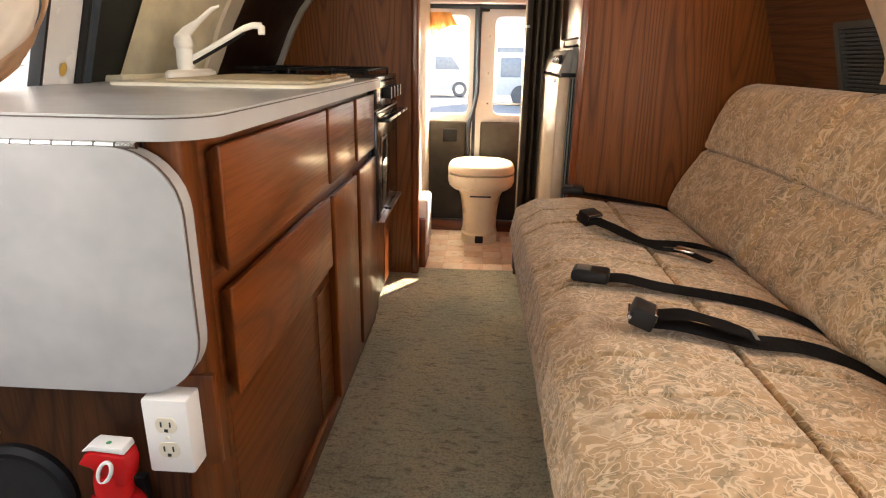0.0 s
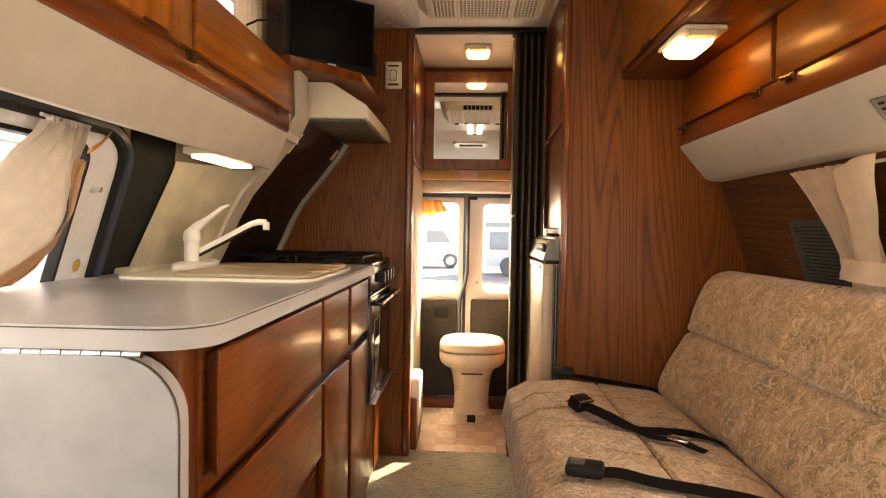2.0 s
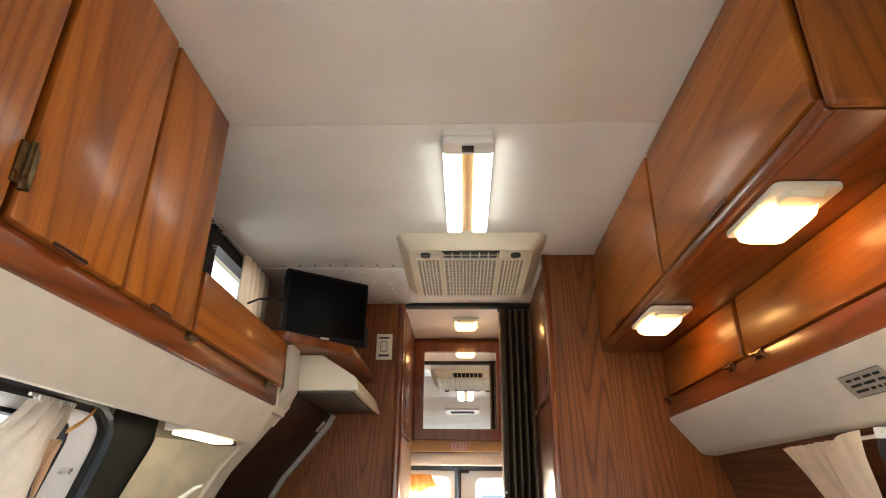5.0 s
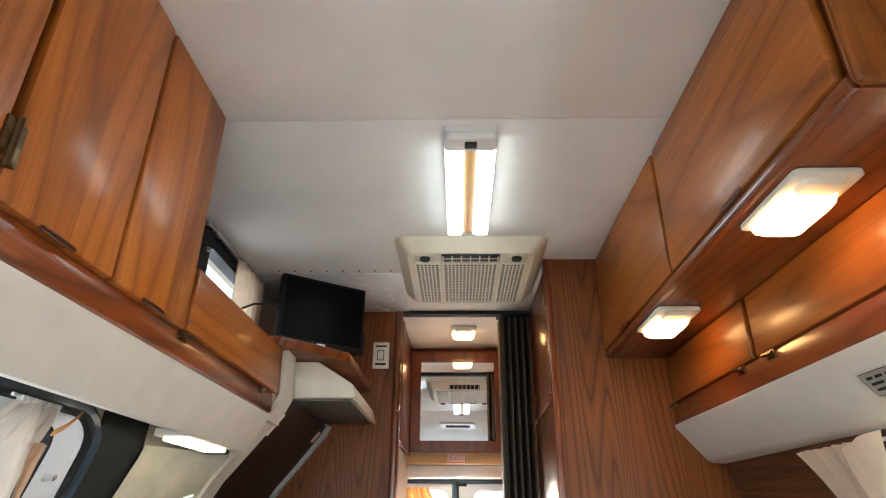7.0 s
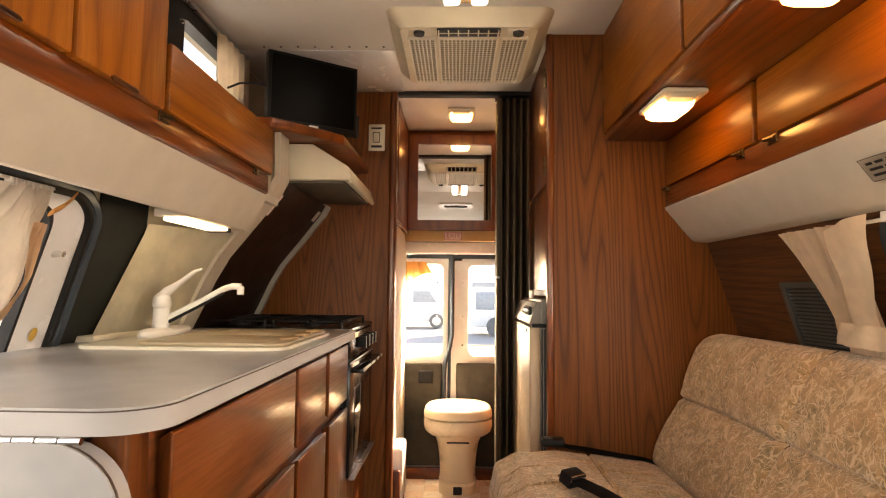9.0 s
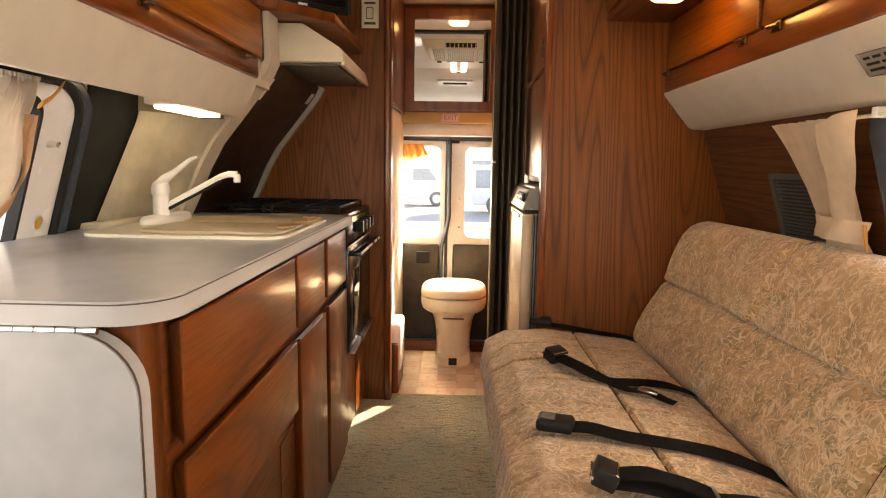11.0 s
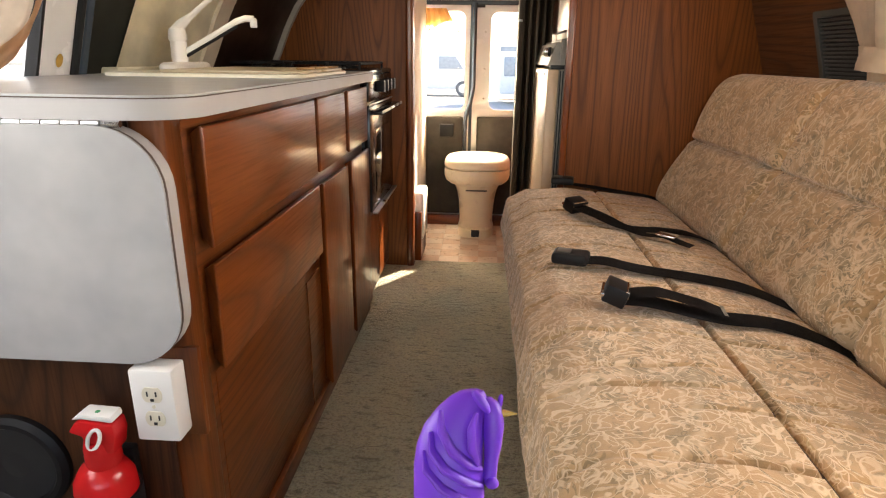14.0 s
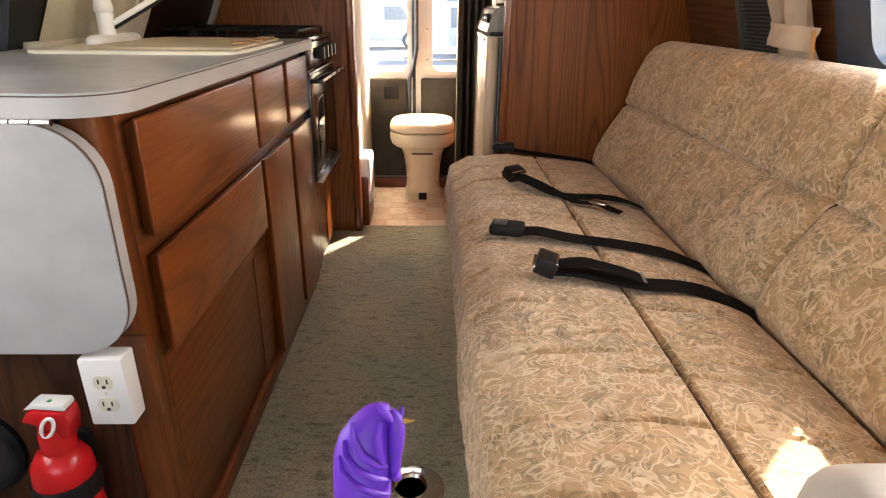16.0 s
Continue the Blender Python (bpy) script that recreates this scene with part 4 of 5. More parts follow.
part("cloth", sheet(lambda u, v: hung(0.95 * u, v, 0.035), 70, 50, 0.0012), curtain_white, cl)
part("lining", sheet(lambda u, v: hung(0.60 + 0.40 * u + 0.18 * (1 - v) * (1 - u), 0.20 + 0.78 * v, 0.046), 20, 34, 0.0012), curtain_peach, cl, "peach coloured lining")
part("loose_strap", tube([(-0.742, 1.088, 1.165), (-0.752, 1.135, 1.183), (-0.768, 1.185, 1.205), (-0.79, 1.232, 1.223)], [0.010, 0.010, 0.009, 0.006], 8, 0.3), curtain_orange, cl, "loose orange strap")
part("heading_tape", tube([(-0.79, 1.02, 1.222), (-0.79, 1.16, 1.222)], 0.004, 6), white_plastic, cl)
for i in range(11):
    part("glider", box(-0.797, -0.783, 1.04 + i * 0.0105, 1.046 + i * 0.0105, 1.210, 1.224, 0.001), white_plastic, cl)

def ball_knob(x, y, z):
    return turned(lathe([(0.001, 0), (0.009, 0.001), (0.009, 0.006), (0.005, 0.016), (0.001, 0.018)], 0, 0, 12), pose(x, y, z, 0, 90, 0))


# upper left window with its own curtain
window_up = tagged(new("window_upper"), "narrow upper window with a black frame", "window", kind="structure")
part("frame", ring(rounded(1.14, 2.18, 1.50, 1.893, 0.02, 4), rounded(1.70, 2.10, 1.545, 1.828, 0.015, 4), "x", -0.845, -0.80), black_matt, window_up, "black window frame")
part("knob", ball_knob(-0.798, 1.66, 1.80), chrome, window_up, "small bright catch")
pu = part("pane", box(-0.842, -0.838, 1.69, 2.11, 1.535, 1.838, 0), glass_mat, window_up)
pu.visible_shadow = False
part("rail", box(-0.80, -0.785, 1.14, 2.2, 1.872, 1.892, 0.003), steel, window_up, "grey curtain rail")
cu = thing("curtain", (-0.79, 1.85, 1.86), "small cream curtain at the upper window", "curtain")
part("cloth", sheet(lambda u, v: (-0.775 - 0.012 * math.sin(u * 34 + 0.4 * math.sin(v * 3)), 1.89 + 0.29 * u + 0.03 * v * (1 - u), 1.872 - 0.30 * v), 60, 14, 0.0012), curtain_cream, cu)
cable = single("cable", tube([(-0.745, 1.9, 1.685), (-0.715, 1.925, 1.71), (-0.67, 1.95, 1.72), (-0.628, 1.966, 1.715)], 0.004, 8), black_matt, "thin black television cable by the curtain", "cable", origin=(-0.7, 1.95, 1.7))

# ---- sink and faucet ----
sink = thing("sink", (-0.6, 1.62, 0.89), "cream sink covered by two beige cutting boards", "sink")
part("rim", ring(rounded(-0.85, -0.365, 1.315, 1.83, 0.06, 6), rounded(-0.725, -0.39, 1.35, 1.795, 0.05, 6), "z", 0.8895, 0.897), ivory, sink)
part("basin", stack([(rounded(-0.725, -0.39, 1.35, 1.795, 0.05, 6), 0.891), (rounded(-0.71, -0.41, 1.37, 1.775, 0.05, 6), 0.76)]), ivory, sink)
board = plain("cutting_board", (0.43, 0.34, 0.22), 0.45, 0.12, 14)
for y0, y1 in ((1.345, 1.57), (1.576, 1.80)):
    single("cutting_board", prism(rounded(-0.72, -0.376, y0, y1, 0.03, 5), "z", 0.8975, 0.905, 0.002), board, "beige cutting board laid over the sink", "cutting board", "cutting boards", origin=(-0.6, y0, 0.9))
grip = plain("tan_grip", (0.36, 0.21, 0.09), 0.5)
for i in range(3):
    single("board_grip", prism([(-0.394 + 0.022 * math.cos(a), 1.46 + 0.125 * i + 0.036 * math.sin(a)) for a in (2 * math.pi * k / 20 for k in range(20))], "z", 0.906, 0.9115, 0.001), grip, "tan wooden finger grip on the cutting board", "grip", "board grips", origin=(-0.40, 1.46 + 0.125 * i, 0.907))
faucet = thing("faucet", (-0.79, 1.62, 0.897), "white plastic single-lever faucet beside the sink", "faucet")


def plate_ring(rx, ry):
    return [(-0.79 + rx * math.cos(a), 1.645 + ry * math.sin(a)) for a in (2 * math.pi * k / 36 for k in range(36))]


part("base_plate", stack([(plate_ring(0.036, 0.13), 0.897), (plate_ring(0.038, 0.132), 0.903), (plate_ring(0.036, 0.128), 0.912), (plate_ring(0.028, 0.115), 0.918)]), white_plastic, faucet)
part("body", lathe([(0.021, 0.915), (0.0225, 0.93), (0.021, 0.972), (0.0245, 0.977), (0.0245, 0.986), (0.021, 1.004), (0.012, 1.012)], -0.79, 1.615, 24), white_plastic, faucet)
part("lever", tube([(-0.79, 1.615, 1.0), (-0.775, 1.616, 1.018), (-0.745, 1.618, 1.04), (-0.705, 1.62, 1.072), (-0.685, 1.62, 1.079)], [0.018, 0.014, 0.008, 0.006, 0.003], 12, 0.8), white_plastic, faucet)
part("spout", tube([(-0.775, 1.617, 0.944), (-0.70, 1.622, 0.984), (-0.625, 1.628, 1.026), (-0.603, 1.63, 1.033), (-0.58, 1.632, 1.032)], [0.009, 0.0095, 0.0095, 0.010, 0.010], 12, 0.8), white_plastic, faucet)
part("spout_channel", tube([(-0.772, 1.615, 0.934), (-0.70, 1.62, 0.973), (-0.625, 1.626, 1.014)], 0.005, 8), black_matt, faucet, "dark underside channel")
part("nozzle", lathe([(0.0085, 1.010), (0.0095, 1.012), (0.0095, 1.03), (0.007, 1.034)], -0.581, 1.632, 16), white_plastic, faucet)

# ---- stove details ----
for bx, by in ((-0.50, 2.17), (-0.50, 2.42), (-0.77, 2.17), (-0.77, 2.42)):
    b = part("burner", lathe([(0.045, 0.894), (0.045, 0.901), (0.03, 0.902), (0.028, 0.909), (0.02, 0.911)], bx, by, 20), black_matt, stove)
for bx in (-0.50, -0.77):
    part("grate", join(*[tube([(bx - 0.12, y, 0.914), (bx + 0.12, y, 0.914)], 0.005, 6) for y in (2.1, 2.2, 2.3, 2.4, 2.5)], *[tube([(x, 2.06, 0.914), (x, 2.52, 0.914)], 0.005, 6) for x in (bx - 0.12, bx, bx + 0.12)], *[tube([(x, y, 0.893), (x, y, 0.914)], 0.005, 6) for x in (bx - 0.12, bx + 0.12) for y in (2.06, 2.52)]), black_matt, stove)
part("silver_trim", box(-0.346, -0.3425, 2.038, 2.55, 0.772, 0.778, 0.001), steel, stove)

# hood details
part("lip", box(-0.358, -0.345, 2.003, 2.537, 1.390, 1.404, 0.003), ivory, hood)
part("filter", box(-0.76, -0.372, 2.015, 2.525, 1.391, 1.3985, 0.001), plain("hood_filter", (0.10, 0.095, 0.08), 0.5, 0.15, 30, bump=0.5, grain=500), hood, "grey mesh filter")
part("brand_bar", turned(box(-0.016, 0.016, -0.0165, -0.0148, 0.024, 0.031, 0), pose(-0.50, 2.05, 1.566, 0, 0, 35)), steel, tv, "small silver mark")
part("port_box", turned(box(0.165, 0.178, -0.01, 0.015, 0.018, 0.10, 0.003), pose(-0.50, 2.05, 1.566, 0, 0, 35)), black_matt, tv)

# switch plate on the partition
sw = thing("switch_plate", (-0.34, 2.56, 1.69), "cream switch plate with a small toggle", "switch")
part("plate", box(-0.377, -0.305, 2.552, 2.5605, 1.632, 1.75, 0.003), ivory, sw)
part("toggle", box(-0.350, -0.334, 2.546, 2.553, 1.675, 1.705, 0.002), ivory, sw)
part("print_bar", box(-0.365, -0.318, 2.5512, 2.5525, 1.728, 1.736, 0), print_black, sw)
part("print_bar", box(-0.365, -0.318, 2.5512, 2.5525, 1.646, 1.656, 0), print_black, sw)
part("dial", ring(rounded(-0.358, -0.327, 1.668, 1.715, 0.004, 2), rounded(-0.355, -0.330, 1.671, 1.712, 0.004, 2), "y", 2.5512, 2.5525), print_black, sw)

# ---- latches ----
def latch(x, y, z, sgn):
    l = thing("latch", (x, y, z), "small aged brass cabinet latch", "latch", "cabinet latches")
    part("plate", box(min(x, x + sgn * 0.004), max(x, x + sgn * 0.004), y - 0.02, y + 0.02, z - 0.01, z + 0.01, 0.001), brass, l)
    part("bolt", tube([(x + sgn * 0.007, y - 0.018, z), (x + sgn * 0.009, y + 0.022, z + 0.003)], 0.005, 8), brass, l)
    return l


for y in (1.14, 1.675):
    latch(-0.566, y, 1.362, 1)
for y in (1.945, 1.45, 1.30):
    latch(0.703, y, 1.366, -1)
for z in (1.46, 1.77):
    hg = thing("cabinet_hinge", (0.322, 2.05, z), "brass hinge on the closet door", "hinge", "closet hinges")
    part("leaf", box(0.316, 0.322, 2.028, 2.052, z - 0.03, z + 0.03, 0.001), brass, hg)
    part("pin", tube([(0.315, 2.04, z - 0.032), (0.315, 2.04, z + 0.032)], 0.005, 8), brass, hg)
hg = thing("cabinet_hinge", (-0.55, 0.570, 1.44), "brass hinge on the upper cabinet door", "hinge", "upper hinges")
part("leaf", box(-0.551, -0.546, 0.552, 0.587, 1.41, 1.47, 0.001), brass, hg)
part("pin", tube([(-0.545, 0.570, 1.405), (-0.545, 0.570, 1.475)], 0.005, 8), brass, hg)

# ---- right wall ----
vent_grey = plain("vent_grey", (0.065, 0.07, 0.063), 0.5)
vent = thing("wall_vent", (0.92, 1.45, 0.96), "dark grey slatted plastic vent on the wood wall", "vent")
part("frame", lean(ring(rounded(1.31, 1.60, 0.862, 1.058, 0.01, 3), rounded(1.328, 1.582, 0.877, 1.043, 0.005, 3), "x", 0.0, 0.018), 1), vent_grey, vent)
part("backing", lean(box(0.001, 0.003, 1.32, 1.59, 0.872, 1.048, 0), 1), grey_trim, vent)
for i in range(17):
    part("slat", lean(box(0.004, 0.013, 1.327, 1.583, 0.882 + i * 0.0095, 0.8868 + i * 0.0095, 0.0005), 1), vent_grey, vent)
cr = thing("curtain", (0.87, 1.45, 1.18), "cream pleated curtain tied back beside the window", "curtain")
curtain("cloth", (1.215, 1.455), 1.172, (1.255, 1.332), 0.958, (1.235, 1.335), 0.88, 1, curtain_cream, cr, 0.045, 7, 0.024)
part("flat_panel", sheet(lambda u, v: (wall_x(1.176 - 0.215 * v) - 0.066 - 0.016 * math.sin(math.pi * u) - 0.006 * math.sin(7 * u + 3 * v), (1.128 + 0.072 * v) + (0.125 - 0.055 * v) * u + 0.004 * math.sin(9 * v), 1.180 - 0.02 * u * (1 - v) - 0.215 * v), 20, 24, 0.0015), curtain_cream, cr)
part("tie", sheet(lambda u, v: (wall_x(0.94) - 0.050 - 0.050 * math.sin(math.pi * u) ** 0.7 - 0.004 * math.sin(19 * u + 5 * v), 1.202 + 0.142 * u - 0.006 * v * (1 - 2 * u), 0.915 + 0.048 * v + 0.014 * u * (1 - u) + 0.008 * u), 16, 4, 0.002), curtain_cream, cr)
part("tie_end", tube([(0.865, 1.200, 0.955), (0.862, 1.188, 0.925), (0.868, 1.180, 0.875)], [0.012, 0.011, 0.008], 8, 0.3), curtain_orange, cr, "orange tie end")
part("rod", tube([(0.815, 0.2, 1.17), (0.815, 1.46, 1.17)], 0.004, 8), white_plastic, cr)
part("rod_bracket", box(0.808, 0.835, 1.12, 1.135, 1.165, 1.185, 0.002), white_plastic, cr)
window_r = tagged(new("window_right"), "side window with a black frame above the sofa", "window", kind="structure")
part("frame", lean(ring(rounded(0.08, 1.19, 0.82, 1.185, 0.06, 8), rounded(0.16, 1.085, 0.90, 1.165, 0.05, 8), "x", -0.04, 0.012), 1), rubber, window_r, "black rubber window frame")
pr = part("pane", lean(box(-0.03, -0.026, 0.14, 1.14, 0.88, 1.18, 0), 1), glass_mat, window_r)
pr.visible_shadow = False

sign = thing("warning_label", (0.76, 1.04, 1.24), "small printed warning label on the cream valance", "label")


def on_valance(y0, y1, a0, a1, up):
    """A thin plate on the valance's slope; a runs down the slope."""
    d = Vector((0.077, 0, -0.098)).normalized()
    n = Vector((-d.z, 0, d.x)) * -1
    bm = bmesh.new()
    o = Vector((0.705, 0, 1.300))
    vs = [bm.verts.new(o + d * a + n * up + Vector((0, y, 0))) for y, a in ((y0, a0), (y1, a0), (y1, a1), (y0, a1))]
    bm.faces.new(vs)
    bmesh.ops.solidify(bm, geom=bm.faces[:], thickness=0.0004)
    return bm


part("plate", on_valance(0.955, 1.075, 0.040, 0.088, 0.0012), cream, sign)
for a0, a1, y0, y1 in ((0.040, 0.0413, 0.955, 1.075), (0.0867, 0.088, 0.955, 1.075), (0.040, 0.088, 0.955, 0.9563), (0.040, 0.088, 1.0737, 1.075)):
    part("border", on_valance(y0, y1, a0, a1, 0.002), print_black, sign)
for r, words in enumerate(((0.966, 0.985, 0.99, 1.012, 1.02, 1.04, 1.046, 1.063), (0.966, 0.985, 0.993, 1.025, 1.03, 1.063), (0.97, 0.984, 0.99, 1.0, 1.006, 1.02, 1.026, 1.063))):
    for y0, y1 in zip(words[::2], words[1::2]):
        part("print_bar", on_valance(y0, y1, 0.049 + 0.012 * r, 0.0545 + 0.012 * r, 0.002), print_black, sign)

# ---- end of the galley: outlet, extinguisher, speaker ----
outlet = thing("power_outlet", (-0.43, 0.70, 0.45), "white surface-mounted double power outlet", "outlet")
part("backing", box(-0.455, -0.376, 0.711, 0.7225, 0.375, 0.525, 0.002), dark_oak["z"], outlet, "oak backing board")
part("housing", box(-0.464, -0.398, 0.672, 0.712, 0.388, 0.507, 0.004), white_plastic, outlet)
for zc in (0.4675, 0.4275):
    s_ = part("socket", turned(stack([([(0.0155 * math.cos(a), max(-0.0125, min(0.0125, 0.0165 * math.sin(a)))) for a in (2 * math.pi * k / 28 for k in range(28))], 0.0), ([(0.0150 * math.cos(a), max(-0.012, min(0.012, 0.016 * math.sin(a)))) for a in (2 * math.pi * k / 28 for k in range(28))], 0.002)]), pose(-0.431, 0.6725, zc, 90, 0, 0)), ivory, outlet)
    part("slot", box(-0.4385, -0.4365, 0.6695, 0.671, zc - 0.002, zc + 0.006, 0), print_black, s_)
    part("slot", box(-0.4255, -0.4235, 0.6695, 0.671, zc - 0.002, zc + 0.006, 0), print_black, s_)
    part("slot", box(-0.4335, -0.4285, 0.6695, 0.671, zc - 0.010, zc - 0.0055, 0), print_black, s_)
part("screw", turned(lathe([(0.0005, 0.0), (0.003, 0.0), (0.003, 0.0012), (0.0005, 0.0018)], 0, 0, 10), pose(-0.431, 0.6722, 0.4475, 90, 0, 0)), ivory, outlet)

outlet.location += Vector((0.014, 0, 0.0))
ext = thing("fire_extinguisher", (-0.54, 0.665, 0.03), "small red fire extinguisher in a black strap bracket", "extinguisher")
part("bottle", lathe([(0.03, 0.03), (0.043, 0.035), (0.045, 0.05), (0.045, 0.30), (0.042, 0.325), (0.03, 0.345), (0.018, 0.352)], -0.54, 0.662, 30), red_paint, ext)
part("neck", lathe([(0.024, 0.348), (0.026, 0.356), (0.025, 0.38), (0.022, 0.392)], -0.535, 0.662, 18), red_paint, ext)
part("head", prism([(-0.572, 0.408), (-0.56, 0.425), (-0.548, 0.428), (-0.503, 0.424), (-0.500, 0.405), (-0.506, 0.375), (-0.543, 0.375), (-0.552, 0.402)], "y", 0.645, 0.68, 0.004), red_paint, ext)
part("lever", prism([(-0.565, 0.428), (-0.552, 0.438), (-0.505, 0.436), (-0.503, 0.426), (-0.548, 0.430)], "y", 0.648, 0.677, 0.002), white_plastic, ext, "white squeeze lever")
part("pull_pin", tube([(-0.530 + 0.009 * math.cos(a) + 0.006 * math.sin(a), 0.641, 0.402 + 0.017 * math.sin(a)) for a in (2 * math.pi * k / 18 for k in range(19))], 0.0028, 8), white_plastic, ext, "white ring pin")
part("strap", ring([(-0.54 + 0.049 * math.cos(a), 0.662 + 0.049 * math.sin(a)) for a in (2 * math.pi * k / 30 for k in range(30))], [(-0.54 + 0.0445 * math.cos(a), 0.662 + 0.0445 * math.sin(a)) for a in (2 * math.pi * k / 30 for k in range(30))], "z", 0.262, 0.296), black_matt, ext, "black bracket strap")
part("bracket", box(-0.56, -0.52, 0.707, 0.7225, 0.06, 0.34, 0.003), black_matt, ext)
part("bracket_foot", box(-0.58, -0.50, 0.625, 0.72, 0.022, 0.032, 0.002), black_matt, ext)
part("gauge_dot", turned(lathe([(0.0005, 0), (0.004, 0), (0.003, 0.001)], 0, 0, 10), pose(-0.53, 0.66, 0.437)), plain("green_dot", (0.05, 0.3, 0.12), 0.5), ext)
part("label_plate", prism([(-0.54 + r * math.cos(a), 0.662 + r * math.sin(a)) for r, k in ((0.0458, 1), (0.0452, -1)) for a in [radians(270 + k * d) for d in range(-35, 36, 7)]], "z", 0.09, 0.24), white_plastic, ext, "pale printed label")
ext.location += Vector((0.034, 0, 0.006))
spk = thing("speaker", (-0.705, 0.71, 0.275), "round black speaker on the galley end panel", "speaker")
part("rim", turned(lathe([(0.088, 0.0), (0.088, 0.010), (0.080, 0.018), (0.072, 0.018), (0.066, 0.010), (0.066, 0.004)], 0, 0, 40), pose(-0.722, 0.7225, 0.272, 90, 0, 0)), black_matt, spk)
part("cone", turned(lathe([(0.001, 0.014), (0.02, 0.013), (0.05, 0.006), (0.072, 0.012)], 0, 0, 36), pose(-0.722, 0.7225, 0.272, 90, 0, 0)), grey_trim, spk)
plate = single("switch_plate", box(-0.76, -0.712, 0.714, 0.7225, 0.40, 0.465, 0.003), ivory, "small cream plate on the end panel", "switch", origin=(-0.735, 0.72, 0.43))
spk.location += Vector((0.03, 0, 0.026))

# ---- floor socket ----
sock = thing("table_leg_socket", (0.032, 0.925, 0.004), "round chrome table leg socket in the carpet", "socket")
part("flange", lathe([(0.076, 0.003), (0.075, 0.008), (0.06, 0.016), (0.036, 0.018), (0.031, 0.012), (0.031, 0.006)], 0.032, 0.925, 40), chrome, sock)
part("hole", lathe([(0.001, 0.009), (0.031, 0.009)], 0.032, 0.925, 30), print_black, sock)
for k in range(6):
    a = radians(60 * k + 20)
    part("screw", lathe([(0.0045, 0.011), (0.004, 0.015), (0.001, 0.0155)], 0.032 + 0.061 * math.cos(a), 0.925 + 0.061 * math.sin(a), 10), steel, sock)

# ---- seat belts on the sofa ----
SEAT_TOP = [(0.125, 0.42), (0.142, 0.485), (0.205, 0.522), (0.35, 0.528), (0.425, 0.520), (0.45, 0.516), (0.59, 0.508), (0.70, 0.466)]


def seat_z(x):
    for (xa, za), (xb, zb) in zip(SEAT_TOP, SEAT_TOP[1:]):
        if x <= xb:
            return za + (zb - za) * (x - xa) / (xb - xa)
    return 0.452


def belt_band(points, width, lift=0.006, thick=0.003):
    """A flat strap lying on the seat along points (x, y, extra height)."""
    pts = [Vector((x, y, seat_z(x) + lift + h)) for x, y, h in points]
    dense = []
    for i in range(len(pts) - 1):
        p0, p1, p2, p3 = pts[max(i - 1, 0)], pts[i], pts[i + 1], pts[min(i + 2, len(pts) - 1)]
        for k in range(8):
            t = k / 8
            dense.append(0.5 * ((2 * p1) + (p2 - p0) * t + (2 * p0 - 5 * p1 + 4 * p2 - p3) * t * t + (3 * p1 - p0 - 3 * p2 + p3) * t ** 3))
    dense.append(pts[-1])
    bm = bmesh.new()
    rows = []
    for i, p in enumerate(dense):
        d = dense[min(i + 1, len(dense) - 1)] - dense[max(i - 1, 0)]
        side = Vector((-d.y, d.x, 0)).normalized() * width / 2
        rows.append((bm.verts.new(p - side), bm.verts.new(p), bm.verts.new(p + side)))
    for a, b in zip(rows, rows[1:]):
        bm.faces.new((a[0], a[1], b[1], b[0])), bm.faces.new((a[1], a[2], b[2], b[1]))
    bmesh.ops.solidify(bm, geom=bm.faces[:], thickness=thick)
    return bm


def belt(points, buckle, label):
    x, y, _ = points[0]
    b = thing("seat_belt", (x, y, seat_z(x)), label, "seat belt", "seat belts")
    part("strap", belt_band(points, 0.058), webbing, b)
    d = Vector((points[0][0] - points[1][0], points[0][1] - points[1][1], 0))
    ang = math.degrees(math.atan2(d.y, d.x))
    m = pose(x, y, seat_z(x) + 0.010, 0, 0, ang)
    if buckle == "push":
        part("buckle", turned(box(-0.02, 0.055, -0.028, 0.028, -0.004, 0.020, 0.008, 3), m), black_matt, b, "black push-button buckle")
        part("button", turned(box(0.018, 0.046, -0.014, 0.014, 0.018, 0.0225, 0.002), m), plain("belt_button", (0.10, 0.095, 0.085), 0.4), b, "grey push button")
    elif buckle == "plate":
        part("buckle", turned(box(-0.005, 0.035, -0.028, 0.028, -0.003, 0.030, 0.004), m @ pose(0, 0, 0.004, 0, -18, 0)), black_matt, b, "black lift buckle")
        part("bar", turned(box(0.030, 0.040, -0.027, 0.027, 0.006, 0.012, 0.001), m @ pose(0, 0, 0.004, 0, -18, 0)), chrome, b, "chrome buckle bar")
        part("tongue", turned(box(-0.012, -0.004, -0.026, 0.026, 0.018, 0.033, 0.002), m), chrome, b, "chrome tongue")
    return b


belt([(0.345, 1.955, 0.004), (0.41, 1.945, 0.002), (0.53, 1.915, 0.0), (0.61, 1.91, 0.0), (0.67, 1.905, 0.0)], "push", "black seat belt lying across the sofa by the closet")
belt([(0.318, 1.545, 0.022), (0.362, 1.485, 0.016), (0.43, 1.438, 0.004), (0.53, 1.448, 0.004), (0.60, 1.447, 0.002), (0.68, 1.455, 0.0)], "plate", "black seat belt with chrome buckle lying on the sofa")
belt([(0.262, 1.142, 0.006), (0.31, 1.128, 0.010), (0.38, 1.112, 0.002), (0.495, 1.098, 0.002), (0.58, 1.062, 0.0), (0.67, 1.04, 0.0)], "push", "black seat belt with a push-button buckle lying on the sofa")
